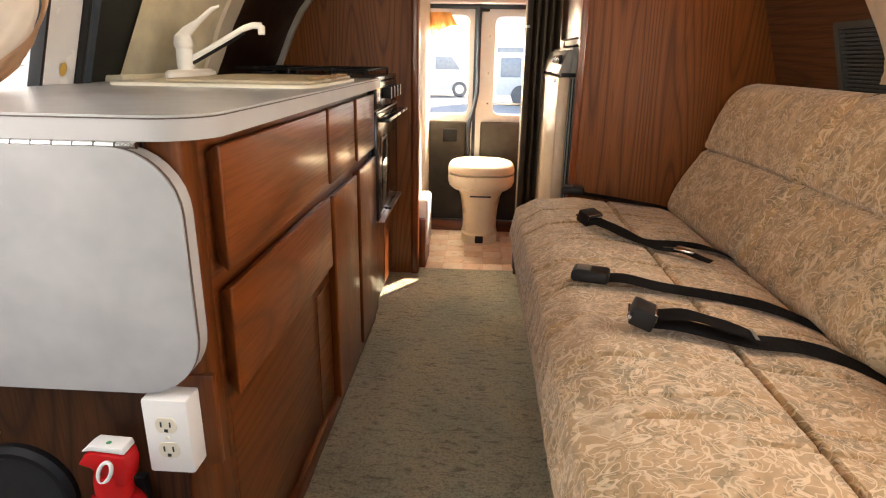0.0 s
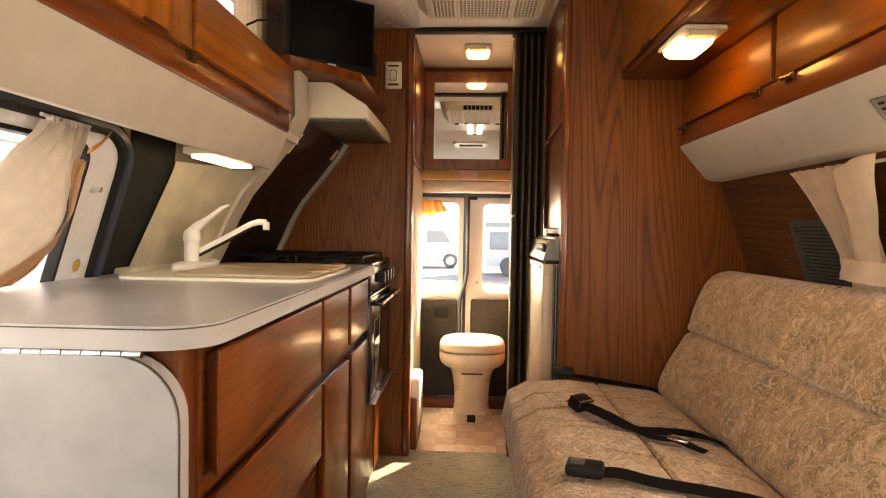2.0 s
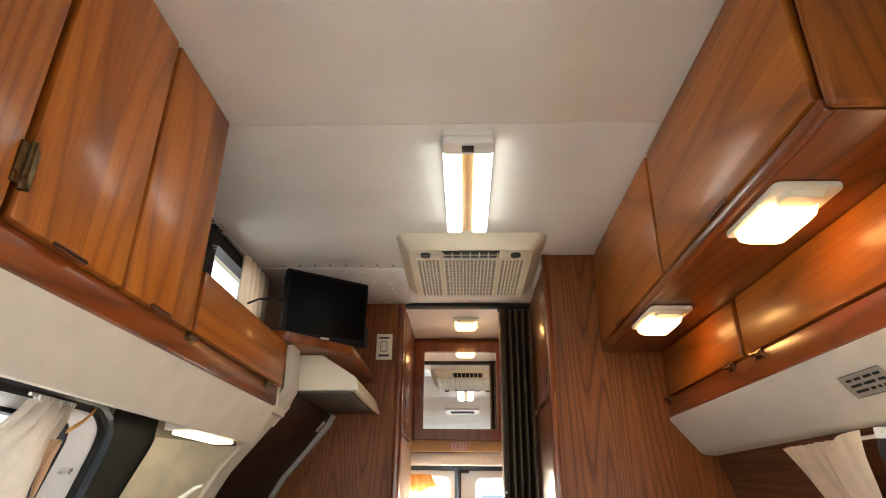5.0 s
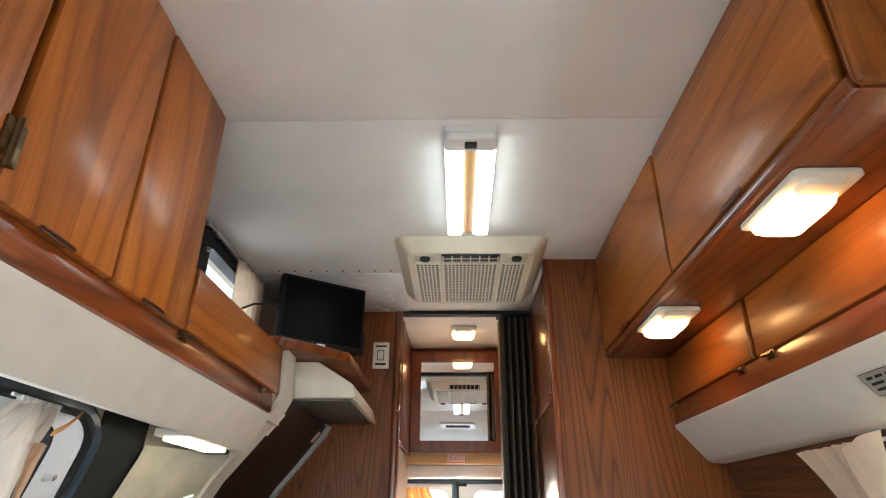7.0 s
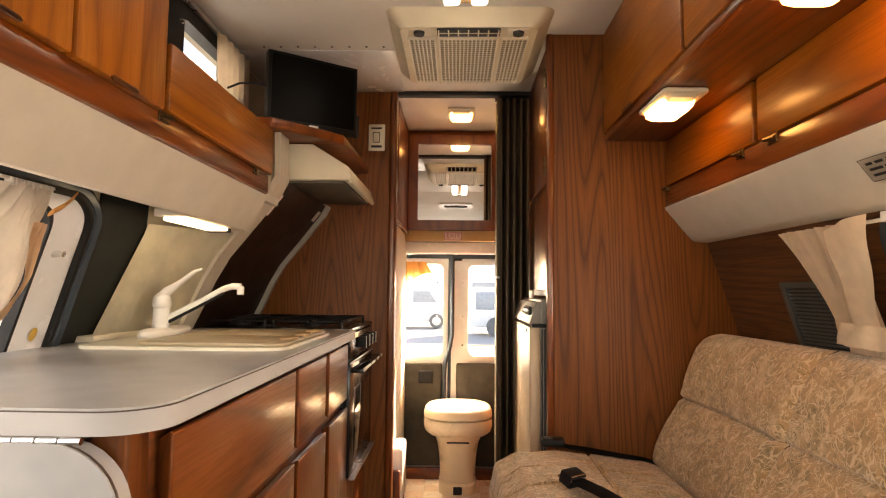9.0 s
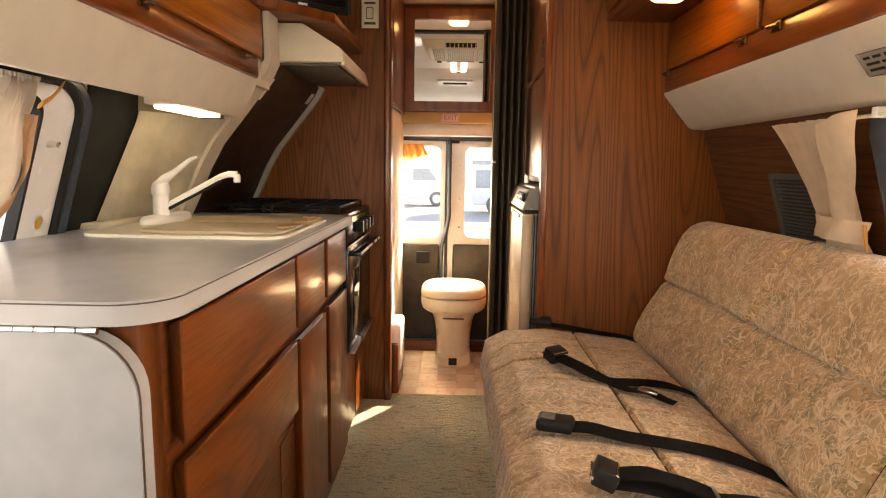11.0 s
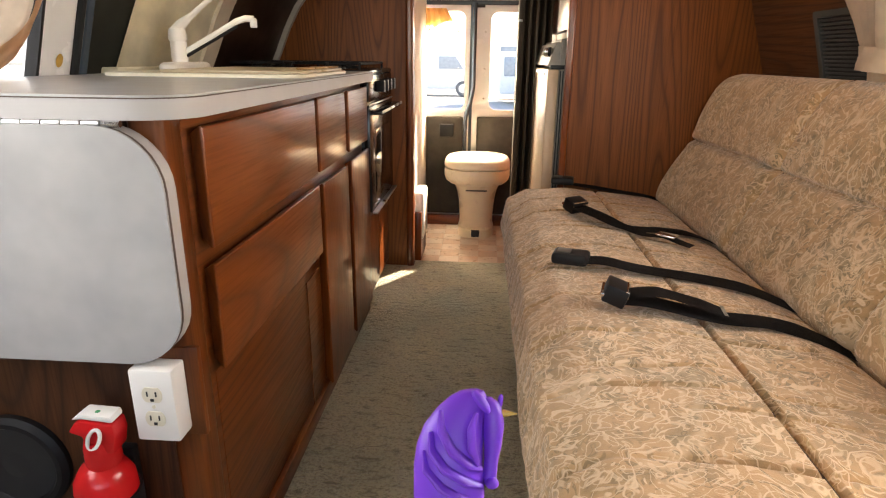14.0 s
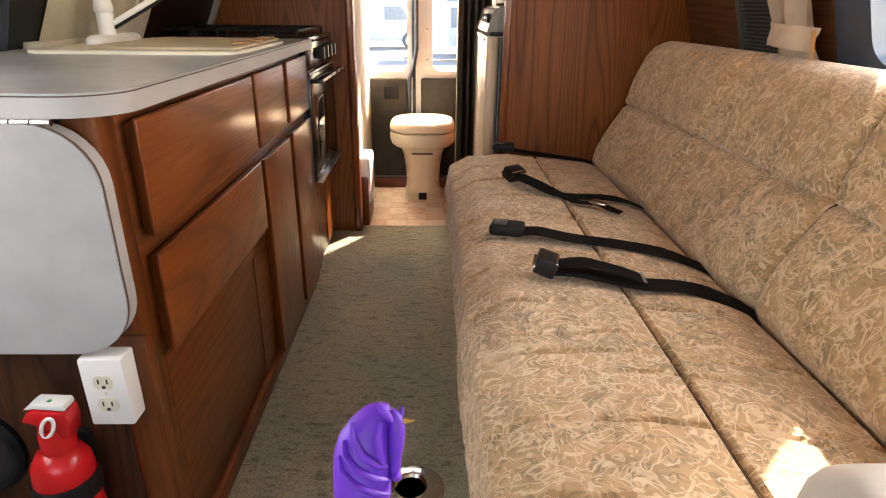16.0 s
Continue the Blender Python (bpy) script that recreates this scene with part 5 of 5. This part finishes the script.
belt([(0.300, 0.915, 0.014), (0.34, 0.905, 0.014), (0.40, 0.900, 0.008), (0.463, 0.892, 0.006), (0.542, 0.898, 0.002), (0.60, 0.878, 0.0), (0.67, 0.862, 0.0)], "plate", "black seat belt with chrome buckle lying on the sofa")
tail = thing("belt_end", (0.47, 1.36, 0.5), "loose black belt tail with a grey clip on the sofa", "seat belt", "seat belts")
part("strap", belt_band([(0.43, 1.425, 0.004), (0.46, 1.385, 0.006), (0.505, 1.365, 0.010), (0.535, 1.335, 0.006), (0.555, 1.318, 0.004)], 0.034), webbing, tail)
part("clip", turned(box(-0.024, 0.024, -0.016, 0.016, 0, 0.006, 0.002), pose(0.508, 1.362, seat_z(0.508) + 0.018, 0, 0, -38)), chrome, tail)
tail2 = thing("belt_end", (0.40, 0.91, 0.5), "folded-back black belt tail on the sofa", "seat belt", "seat belts")
part("strap", belt_band([(0.315, 0.922, 0.022), (0.36, 0.915, 0.028), (0.41, 0.912, 0.022), (0.445, 0.905, 0.018), (0.475, 0.900, 0.010)], 0.05), webbing, tail2)
part("stitching", belt_band([(0.466, 0.902, 0.016), (0.473, 0.901, 0.015)], 0.046), plain("pale_stitch", (0.35, 0.33, 0.28), 0.8), tail2, "pale stitched end")
seam_mat = plain("seam_thread", (0.07, 0.035, 0.015), 0.9)


def ride(f, u0, u1, v0, v1, n, lift):
    """Points along a line drawn on an upholstered surface."""
    out = []
    for i in range(n + 1):
        k = i / n
        p = Vector(f(u0 + (u1 - u0) * k, v0 + (v1 - v0) * k))
        out.append(p + Vector(lift))
    return out


part("seam", tube(ride(seat_point, 0.75, 0.75, 0.0, 1.0, 120, (0, 0, 0.002)), 0.0022, 6), seam_mat, sofa, "dark seam")
part("seam", tube(ride(back_point, 0.45, 0.45, 0.005, 0.995, 120, (-0.002, 0, 0.001)), 0.002, 6), seam_mat, sofa, "dark seam")
for yy in (0.865, 1.375):
    vv = (yy - 0.22) / 1.752
    part("seam", tube(ride(back_point, 0.05, 0.86, vv, vv, 60, (-0.0012, 0, 0.001)), 0.0022, 6), seam_mat, sofa, "dark seam")


# ---- air conditioner face ----
AZ = TOP - 0.055
ac_slat = plain("pale_slat", (0.84, 0.79, 0.66), 0.45, 0.05)
part("outlet_box", box(-0.055, 0.145, 1.806, 1.858, AZ - 0.006, AZ + 0.004, 0.002), black_matt, ac, "dark louvred outlet")
for i in range(7):
    part("louvre", box(-0.052 + i * 0.0315, -0.048 + i * 0.0315, 1.808, 1.856, AZ - 0.009, AZ - 0.003, 0.0005), beige_plastic, ac)
part("cross_louvre", box(-0.053, 0.143, 1.828, 1.831, AZ - 0.008, AZ - 0.004, 0.0005), beige_plastic, ac)
for x in (-0.112, 0.202):
    part("knob_plate", box(x - 0.035, x + 0.035, 1.808, 1.855, AZ - 0.004, AZ + 0.002, 0.002), beige_plastic, ac)
    part("knob", lathe([(0.018, AZ - 0.003), (0.017, AZ - 0.012), (0.001, AZ - 0.013)], x, 1.83, 20), grey_trim, ac, "dark control knob")
for x0, x1, n in ((-0.15, -0.062, 6), (-0.052, 0.142, 14), (0.152, 0.24, 6)):
    g = part("grille", ring(rounded(x0, x1, 1.868, 2.275, 0.003, 1), rounded(x0 + 0.005, x1 - 0.005, 1.873, 2.27, 0.003, 1), "z", AZ - 0.008, AZ + 0.001), ac_slat, ac)
    part("grille_back", box(x0 + 0.002, x1 - 0.002, 1.87, 2.273, AZ - 0.0022, AZ - 0.001, 0), plain("filter_shade", (0.05, 0.045, 0.035), 0.9), g)
    step = (x1 - x0 - 0.01) / n
    for i in range(1, n):
        xx = x0 + 0.005 + i * step
        part("slat", box(xx - 0.0022, xx + 0.0022, 1.873, 2.27, AZ - 0.0075, AZ - 0.002, 0), ac_slat, g)
    part("mesh_screen", join(*[box(x0 + 0.004, x1 - 0.004, 1.885 + 0.0168 * k, 1.8885 + 0.0168 * k, AZ - 0.005, AZ - 0.002, 0) for k in range(23)]), beige_plastic, g)
# louvred rear outlet, seen in the bathroom mirror
part("rear_outlet", turned(box(-0.06, 0.15, -0.002, 0.004, -0.016, 0.016, 0.002), pose(0, 2.318, TOP - 0.036, -42, 0, 0)), black_matt, ac, "dark rear outlet")
for i in range(8):
    part("rear_louvre", turned(box(-0.058 + i * 0.0285, -0.053 + i * 0.0285, 0.003, 0.009, -0.015, 0.015, 0.001), pose(0, 2.318, TOP - 0.036, -42, 0, 0)), beige_plastic, ac)
roof_vent = thing("roof_vent", (0.0, 0.36, TOP), "white framed roof vent with a dark slotted grille", "vent")
part("frame", ring(rounded(-0.17, 0.17, 0.20, 0.52, 0.03, 5), rounded(-0.12, 0.12, 0.27, 0.45, 0.02, 5), "z", TOP - 0.022, TOP - 0.001), white_plastic, roof_vent)
part("backing", box(-0.125, 0.125, 0.265, 0.455, TOP - 0.006, TOP - 0.002, 0), black_matt, roof_vent)
for i in range(6):
    part("slat", box(-0.12, 0.12, 0.285 + 0.029 * i, 0.291 + 0.029 * i, TOP - 0.016, TOP - 0.006, 0.001), grey_trim, roof_vent)

# ceiling light details and screws
part("end_cap", prism(rounded(-0.032, 0.098, 1.162, 1.217, 0.012, 4), "z", TOP - 0.04, TOP - 0.018, 0.004), white_plastic, light)
part("switch", box(0.018, 0.048, 1.175, 1.20, TOP - 0.044, TOP - 0.039, 0.001), black_matt, light, "black switch")
part("reflector", box(0.017, 0.049, 1.217, 1.697, TOP - 0.030, TOP - 0.018, 0.001), plain("warm_metal", (0.50, 0.29, 0.12), 0.4), light, "tan centre strip")
rivet = None
for i in range(8):
    for dy in (0.0, 0.03):
        x = -0.69 + i * 0.062 + (0.008 if dy else 0)
        if rivet is None:
            rivet = single("ceiling_screw", lathe([(0.0045, 0.001), (0.004, -0.002), (0.001, -0.003)], 0, 0, 10), print_black, "dark screw in the ceiling", "screw", "ceiling screws")
            rivet.location = (x, 2.08 + dy, TOP)
        else:
            copy_thing(rivet, Matrix.Translation((x, 2.08 + dy, TOP)))
setting("trim_ceiling_strip", box(-0.82, -0.22, 2.105, 2.56, TOP - 0.004, TOP - 0.001, 0.001), white_paint, "pale metal strip on the ceiling", "trim")

# ---- bathroom details ----
part("top_vent", box(-0.035, 0.075, 2.888, 2.892, 0.268, 0.275, 0), grey_trim, toilet)
part("foot_step", stack([(oval(0.195, 2.915, 3.19), 0.0), (oval(0.195, 2.915, 3.19), 0.05), (oval(0.187, 2.93, 3.19), 0.058)]), toilet_plastic, toilet)


toilet.location += Vector((0.008, 0.115, 0.0))


def text_mesh(body, size, at, rot, material, parent, depth=0.0004):
    cu_ = bpy.data.curves.new("text", "FONT")
    cu_.body, cu_.size, cu_.extrude, cu_.align_x, cu_.align_y = body, size, depth, "CENTER", "CENTER"
    ob = bpy.data.objects.new("text", cu_)
    scene.collection.objects.link(ob)
    bpy.context.view_layer.update()
    me = bpy.data.meshes.new_from_object(ob)
    bpy.data.objects.remove(ob)
    me.transform(Matrix.Translation(at) @ rot @ Matrix.Translation((0, 0, 0)))
    bm = bmesh.new()
    bm.from_mesh(me)
    return part("lettering", bm, material, parent)


ex = thing("exit_sign", (-0.005, 3.2, 1.28), "small red and white exit sign on the tan board", "sign")
part("plate", box(-0.055, 0.042, 3.196, 3.2005, 1.295, 1.343, 0.0005), pale_sign, ex)
text_mesh("EXIT", 0.036, (-0.006, 3.1955, 1.319), pose(0, 0, 0, 90, 0, 0), exit_red, ex)
part("border", ring(rounded(-0.053, 0.040, 1.297, 1.341, 0.001, 1), rounded(-0.050, 0.037, 1.300, 1.338, 0.001, 1), "y", 3.1952, 3.1965), exit_red, ex)
setting("trim_rear_beam", box(-0.63, 0.58, 3.29, 3.345, 1.228, 1.296, 0.012), white_paint, "white beam above the rear doors", "trim")
setting("trim_rear_seal", box(-0.63, 0.58, 3.345, 3.36, 1.205, 1.228, 0.004), rubber, "black weather seal", "trim")
part("edge_seal", tube([(-0.008, 3.345, 1.215), (-0.008, 3.345, 0.78), (-0.022, 3.347, 0.70), (-0.046, 3.345, 0.62), (-0.05, 3.338, 0.54), (-0.05, 3.336, 0.05)], 0.011, 8), rubber, door_r, "black rubber door seal")
part("stay_bar", tube([(-0.45, 3.343, 0.72), (-0.08, 3.343, 0.72)], 0.004, 8), white_plastic, door_l)
part("stay_bar", tube([(0.07, 3.343, 0.72), (0.44, 3.343, 0.72)], 0.004, 8), white_plastic, door_r)
for d, xs in ((door_l, (-0.43, -0.095)), (door_r, (0.05, 0.455))):
    for x in xs:
        for z in (0.72, 0.88, 1.07):
            part("bolt", turned(lathe([(0.006, 0), (0.005, 0.006), (0.001, 0.007)], 0, 0, 10), pose(x, 3.359, z, 90, 0, 0)), steel, d)
part("catch", box(-0.012, 0.045, 3.337, 3.35, 1.192, 1.207, 0.002), black_matt, door_r, "black top catch")
co = thing("curtain", (-0.25, 3.25, 1.13), "short orange curtain gathered at the rear window", "curtain")
part("cloth", sheet(lambda u, v: (-0.40 + 0.24 * u + 0.05 * v * (u - 0.2), 3.31 + 0.014 * math.sin(u * 42 + v), 1.185 - (0.10 + 0.035 * math.sin(u * 5)) * v), 70, 12, 0.0012), curtain_orange, co)
cw = thing("curtain", (-0.42, 3.25, 1.13), "pale curtain hanging down beside the rear window", "curtain")
part("cloth", sheet(lambda u, v: (-0.53 + 0.16 * u, 3.31 + 0.016 * math.sin(u * 24 + v), 1.18 - 0.62 * v), 50, 12, 0.0012), curtain_cream, cw)
part("binding", tube([(-0.265, 2.66, 1.335), (-0.252, 2.9, 1.335), (-0.252, 3.17, 1.335)], 0.006, 8), oak["y"], bath_cab)
tank = thing("water_tank", (-0.22, 2.78, 0.0), "white plastic box with an oak base beside the bathroom door", "tank")
part("cover", box(-0.268, -0.215, 2.66, 2.86, 0.10, 0.33, 0.015, 3), white_plastic, tank)
part("base", box(-0.268, -0.225, 2.64, 2.88, 0.0, 0.24, 0.006), oak["z"], tank)

# fridge details
part("dial_recess", box(0.263, 0.273, 2.06, 2.2, 0.945, 0.975, 0.002), black_matt, fridge)
for i in range(3):
    part("dial", turned(lathe([(0.012, 0), (0.011, 0.012), (0.001, 0.013)], 0, 0, 14), pose(0.268, 2.08 + 0.045 * i, 0.958, 0, -70, 0)), chrome, fridge, "chrome dial")
part("handle", box(0.255, 0.263, 2.10, 2.40, 0.885, 0.898, 0.003), steel, fridge)
for i in range(4):
    part("side_rib", box(0.302 + i * 0.009, 0.306 + i * 0.009, 2.026, 2.031, 0.15, 0.90, 0.001), grey_trim, fridge)
part("hinge_cap", box(0.27, 0.32, 2.028, 2.045, 0.905, 0.918, 0.002), black_matt, fridge)
part("magnet", box(0.18, 0.2, 2.56, 2.565, 1.08, 1.09, 0.001), steel, fold)

# ---- cab seat beside the camera ----
vinyl_seat = plain("seat_vinyl", (0.52, 0.47, 0.40), 0.5, 0.08, 8, bump=0.2)
cab_seat = thing("cab_seat", (0.56, 0.0, 0.0), "beige vinyl cab seat with a rounded backrest", "seat")
part("backrest", box(0.32, 0.80, 0.12, 0.235, 0.42, 0.725, 0.035, 5), vinyl_seat, cab_seat)
part("cushion", box(0.31, 0.81, -0.40, 0.14, 0.28, 0.43, 0.04, 5), vinyl_seat, cab_seat)
part("pedestal", box(0.40, 0.72, -0.3, 0.1, 0.004, 0.29, 0.01), grey_trim, cab_seat)
part("piping", tube([(0.335, 0.118, 0.50), (0.335, 0.118, 0.69), (0.36, 0.118, 0.708), (0.76, 0.118, 0.708)], 0.004, 8), plain("seat_piping", (0.4, 0.34, 0.27), 0.5), cab_seat)

copy_thing(cab_seat, Matrix.Translation((-1.12, 0.0, 0.0)))

# ---- purple toy on a stick ----
def ball(c, r, m=None):
    bm = bmesh.new()
    bmesh.ops.create_uvsphere(bm, u_segments=20, v_segments=14, radius=1)
    return turned(bm, Matrix.Translation(c) @ (m or Matrix()) @ Matrix.Diagonal((*r, 1)))


def rings(rows, depth, n=28):
    """Oval slices (height, middle, half width), one above the other; depth is their thickness ratio."""
    bm = bmesh.new()
    loops = [[bm.verts.new((c + w * math.cos(2 * math.pi * k / n), depth * w * math.sin(2 * math.pi * k / n), z)) for k in range(n)] for z, c, w in rows]
    for a, b in zip(loops, loops[1:]):
        for k in range(n):
            bm.faces.new((a[k], a[(k + 1) % n], b[(k + 1) % n], b[k]))
    bm.faces.new(loops[0]), bm.faces.new(loops[-1])
    bmesh.ops.recalc_face_normals(bm, faces=bm.faces[:])
    return bm


def lock(points, r):
    """A raised lock of the mane on the near side of the neck."""
    return tube([(x, -d, z) for x, d, z in points], r, 10, 0.7)


purple = plain("purple_rubber", (0.20, 0.045, 0.66), 0.42, 0.08, 12, Subsurface_Weight=0.0)
gold_plastic = plain("gold_plastic", (0.6, 0.38, 0.08), 0.3)
stick_blue = plain("blue_plastic", (0.14, 0.50, 0.90), 0.35, 0.45, 5)
neck = rings([(-0.0268, -0.003, 0.0085), (-0.0260, -0.004, 0.0125), (-0.0225, -0.004, 0.0146), (-0.017, -0.004, 0.0147), (-0.005, -0.0045, 0.0143), (0.003, -0.0040, 0.0138), (0.011, -0.0025, 0.0124), (0.018, 0.0006, 0.0101), (0.0225, 0.0035, 0.0078), (0.025, 0.005, 0.005), (0.0258, 0.0055, 0.002)], 0.72)
face = rings([(-0.0140, 0.0128, 0.0014), (-0.0130, 0.0128, 0.0026), (-0.0095, 0.0126, 0.0030), (-0.004, 0.0132, 0.0030), (0.003, 0.0138, 0.0038), (0.010, 0.0140, 0.0044), (0.016, 0.0138, 0.0044), (0.0205, 0.0125, 0.0036), (0.0225, 0.011, 0.002)], 1.15)
toy_bm = join(neck, face, ball((0.0085, -0.004, 0.0215), (0.0022, 0.003, 0.0058), pose(0, 0, 0, 0, -38, 0)), ball((0.0168, 0.001, 0.0205), (0.0012, 0.0016, 0.0032), pose(0, 0, 0, 0, 8, 0)), ball((0.0135, -0.003, -0.0118), (0.0028, 0.003, 0.0024)),
              lock([(-0.008, 0.0088, 0.019), (-0.0075, 0.0105, 0.011), (-0.003, 0.011, 0.003), (0.004, 0.009, -0.003), (0.0092, 0.005, -0.0055)], [0.0012, 0.0022, 0.0026, 0.0024, 0.001]),
              lock([(-0.012, 0.0078, 0.010), (-0.0115, 0.0095, 0.003), (-0.006, 0.0108, -0.004), (0.003, 0.0098, -0.0095), (0.0096, 0.005, -0.0125)], [0.0012, 0.0022, 0.0026, 0.0024, 0.001]),
              lock([(-0.0145, 0.0065, 0.002), (-0.0135, 0.0085, -0.005), (-0.007, 0.0108, -0.0115), (0.002, 0.0098, -0.0165), (0.009, 0.005, -0.0195)], [0.001, 0.002, 0.0024, 0.0024, 0.001]),
              lock([(0.0065, 0.0088, 0.018), (0.0045, 0.0098, 0.012), (0.0048, 0.0098, 0.004), (0.0075, 0.0082, -0.003)], [0.001, 0.002, 0.0022, 0.001]))
toy_n = len(toy_bm.faces)
toy_bm = join(toy_bm, *[tube([(0.0172 + 0.0016 * k, -0.001, 0.0160), (0.0190 + 0.0016 * k, -0.001, 0.0162)], [0.0018 - 0.0004 * k, 0.0014 - 0.0004 * k], 10) for k in range(4)])
toy_m = len(toy_bm.faces)
TOY_AT = Vector((0.0456, 0.157, 0.785))
toy_bm = turned(toy_bm, Matrix.Translation(TOY_AT) @ Matrix(((0.9986, -0.0495, -0.0177, 0), (0.0526, 0.9401, 0.3364, 0), (0.0, -0.3369, 0.9414, 0), (0, 0, 0, 1))))
toy_bm = join(toy_bm, tube([(0.034, 0.128, 0.0045), (0.0398, 0.1485, TOY_AT.z - 0.022)], 0.0057, 14))
for i, f in enumerate(toy_bm.faces):
    f.material_index = 0 if i < toy_n else 1 if i < toy_m else 2
toy = single("toy_topper", toy_bm, purple, "purple rubber unicorn head on a blue stick", "toy", origin=(0.034, 0.128, 0.0045))
toy.data.materials.append(gold_plastic)
toy.data.materials.append(stick_blue)

# ---- outside ----
rv_white = plain("vehicle_white", (0.75, 0.75, 0.74), 0.4, 0.05)
rv_dark = plain("vehicle_window", (0.34, 0.37, 0.40), 0.2)
tyre_grey = plain("dusty_tyre", (0.16, 0.16, 0.16), 0.8)
rv = thing("motorhome", (3.0, 22.5, -0.7), "white motorhome parked behind the van", "motorhome")
part("body", box(0.6, 7.0, 22.2, 24.4, -0.35, 2.4, 0.08), rv_white, rv)
part("window", box(0.75, 1.45, 22.17, 22.21, 0.3, 0.95, 0.03), rv_dark, rv)
part("window", box(2.6, 3.6, 22.17, 22.21, 0.5, 1.25, 0.03), rv_dark, rv)
part("door", box(1.8, 2.4, 22.16, 22.21, -0.25, 1.55, 0.02), rv_white, rv)
part("stripe", box(0.6, 7.0, 22.18, 22.205, 1.15, 1.3, 0.0), rv_dark, rv)
for x in (1.5, 5.6):
    part("wheel", turned(lathe([(0.1, -0.1), (0.34, -0.1), (0.36, 0), (0.34, 0.1), (0.1, 0.1)], 0, 0, 24), pose(x, 22.2, -0.34, 90, 0, 0)), tyre_grey, rv)
car = thing("parked_van", (-1.6, 27.0, -0.7), "white parked van behind the rear window", "van")
part("body", prism([(-3.6, -0.4), (-0.3, -0.4), (-0.25, 0.25), (-0.75, 0.42), (-1.15, 1.05), (-3.6, 1.1)], "y", 26.4, 28.0, 0.05), rv_white, car)
part("window", prism([(-1.9, 0.45), (-0.85, 0.45), (-1.2, 0.95), (-1.9, 0.95)], "y", 26.36, 26.41), rv_dark, car)
for x in (-0.85, -2.9):
    w_ = part("wheel", turned(lathe([(0.1, -0.1), (0.3, -0.1), (0.33, 0), (0.3, 0.1), (0.1, 0.1)], 0, 0, 24), pose(x, 26.42, -0.37, 90, 0, 0)), tyre_grey, car)
    part("rim", turned(lathe([(0.02, 0.11), (0.19, 0.1), (0.2, 0.06)], 0, 0, 20), pose(x, 26.42, -0.37, 90, 0, 0)), steel, w_)
trailer = thing("trailer", (-3.4, 2.0, -0.7), "tall white ribbed trailer parked alongside", "trailer")
trailer_paint = plain("trailer_paint", (0.40, 0.43, 0.45), 0.45, 0.06)
part("body", box(-4.8, -2.6, -6.0, 9.0, -0.3, 3.3, 0.05), trailer_paint, trailer)
for i in range(28):
    part("rib", box(-2.605, -2.585, -6.0, 9.0, -0.2 + i * 0.12, -0.165 + i * 0.12, 0.004), trailer_paint, trailer)
for y in (-3.0, 6.0):
    part("wheel", turned(lathe([(0.1, -0.1), (0.38, -0.1), (0.4, 0), (0.38, 0.1), (0.1, 0.1)], 0, 0, 24), pose(-2.8, y, -0.3, 0, 90, 0)), tyre_grey, trailer)

# ---- vinyl tiles, last ----
tile_mats = [plain("floor_tile", (0.78, 0.58, 0.43), 0.3, 0.12, 20), plain("floor_tile_pale", (0.84, 0.70, 0.57), 0.3, 0.1, 20)]
tile_mesh = None
S = 0.0955
for i in range(-4, 5):
    for j in range(8):
        ob = mesh_object("tile", box(-S / 2 + 0.001, S / 2 - 0.001, -S / 2 + 0.001, S / 2 - 0.001, -0.003, 0.0015, 0.001, 1), tile_mats[0]) if tile_mesh is None else new("tile", tile_mesh)
        if tile_mesh is None:
            tile_mesh = ob.data
            tile_pale = tile_mesh.copy()
            tile_pale.materials[0] = tile_mats[1]
        if (i + j) % 2:
            ob.data = tile_pale
        ob.location = (i * S, 2.681 + j * S, 0)
        ob.parent = bath_floor
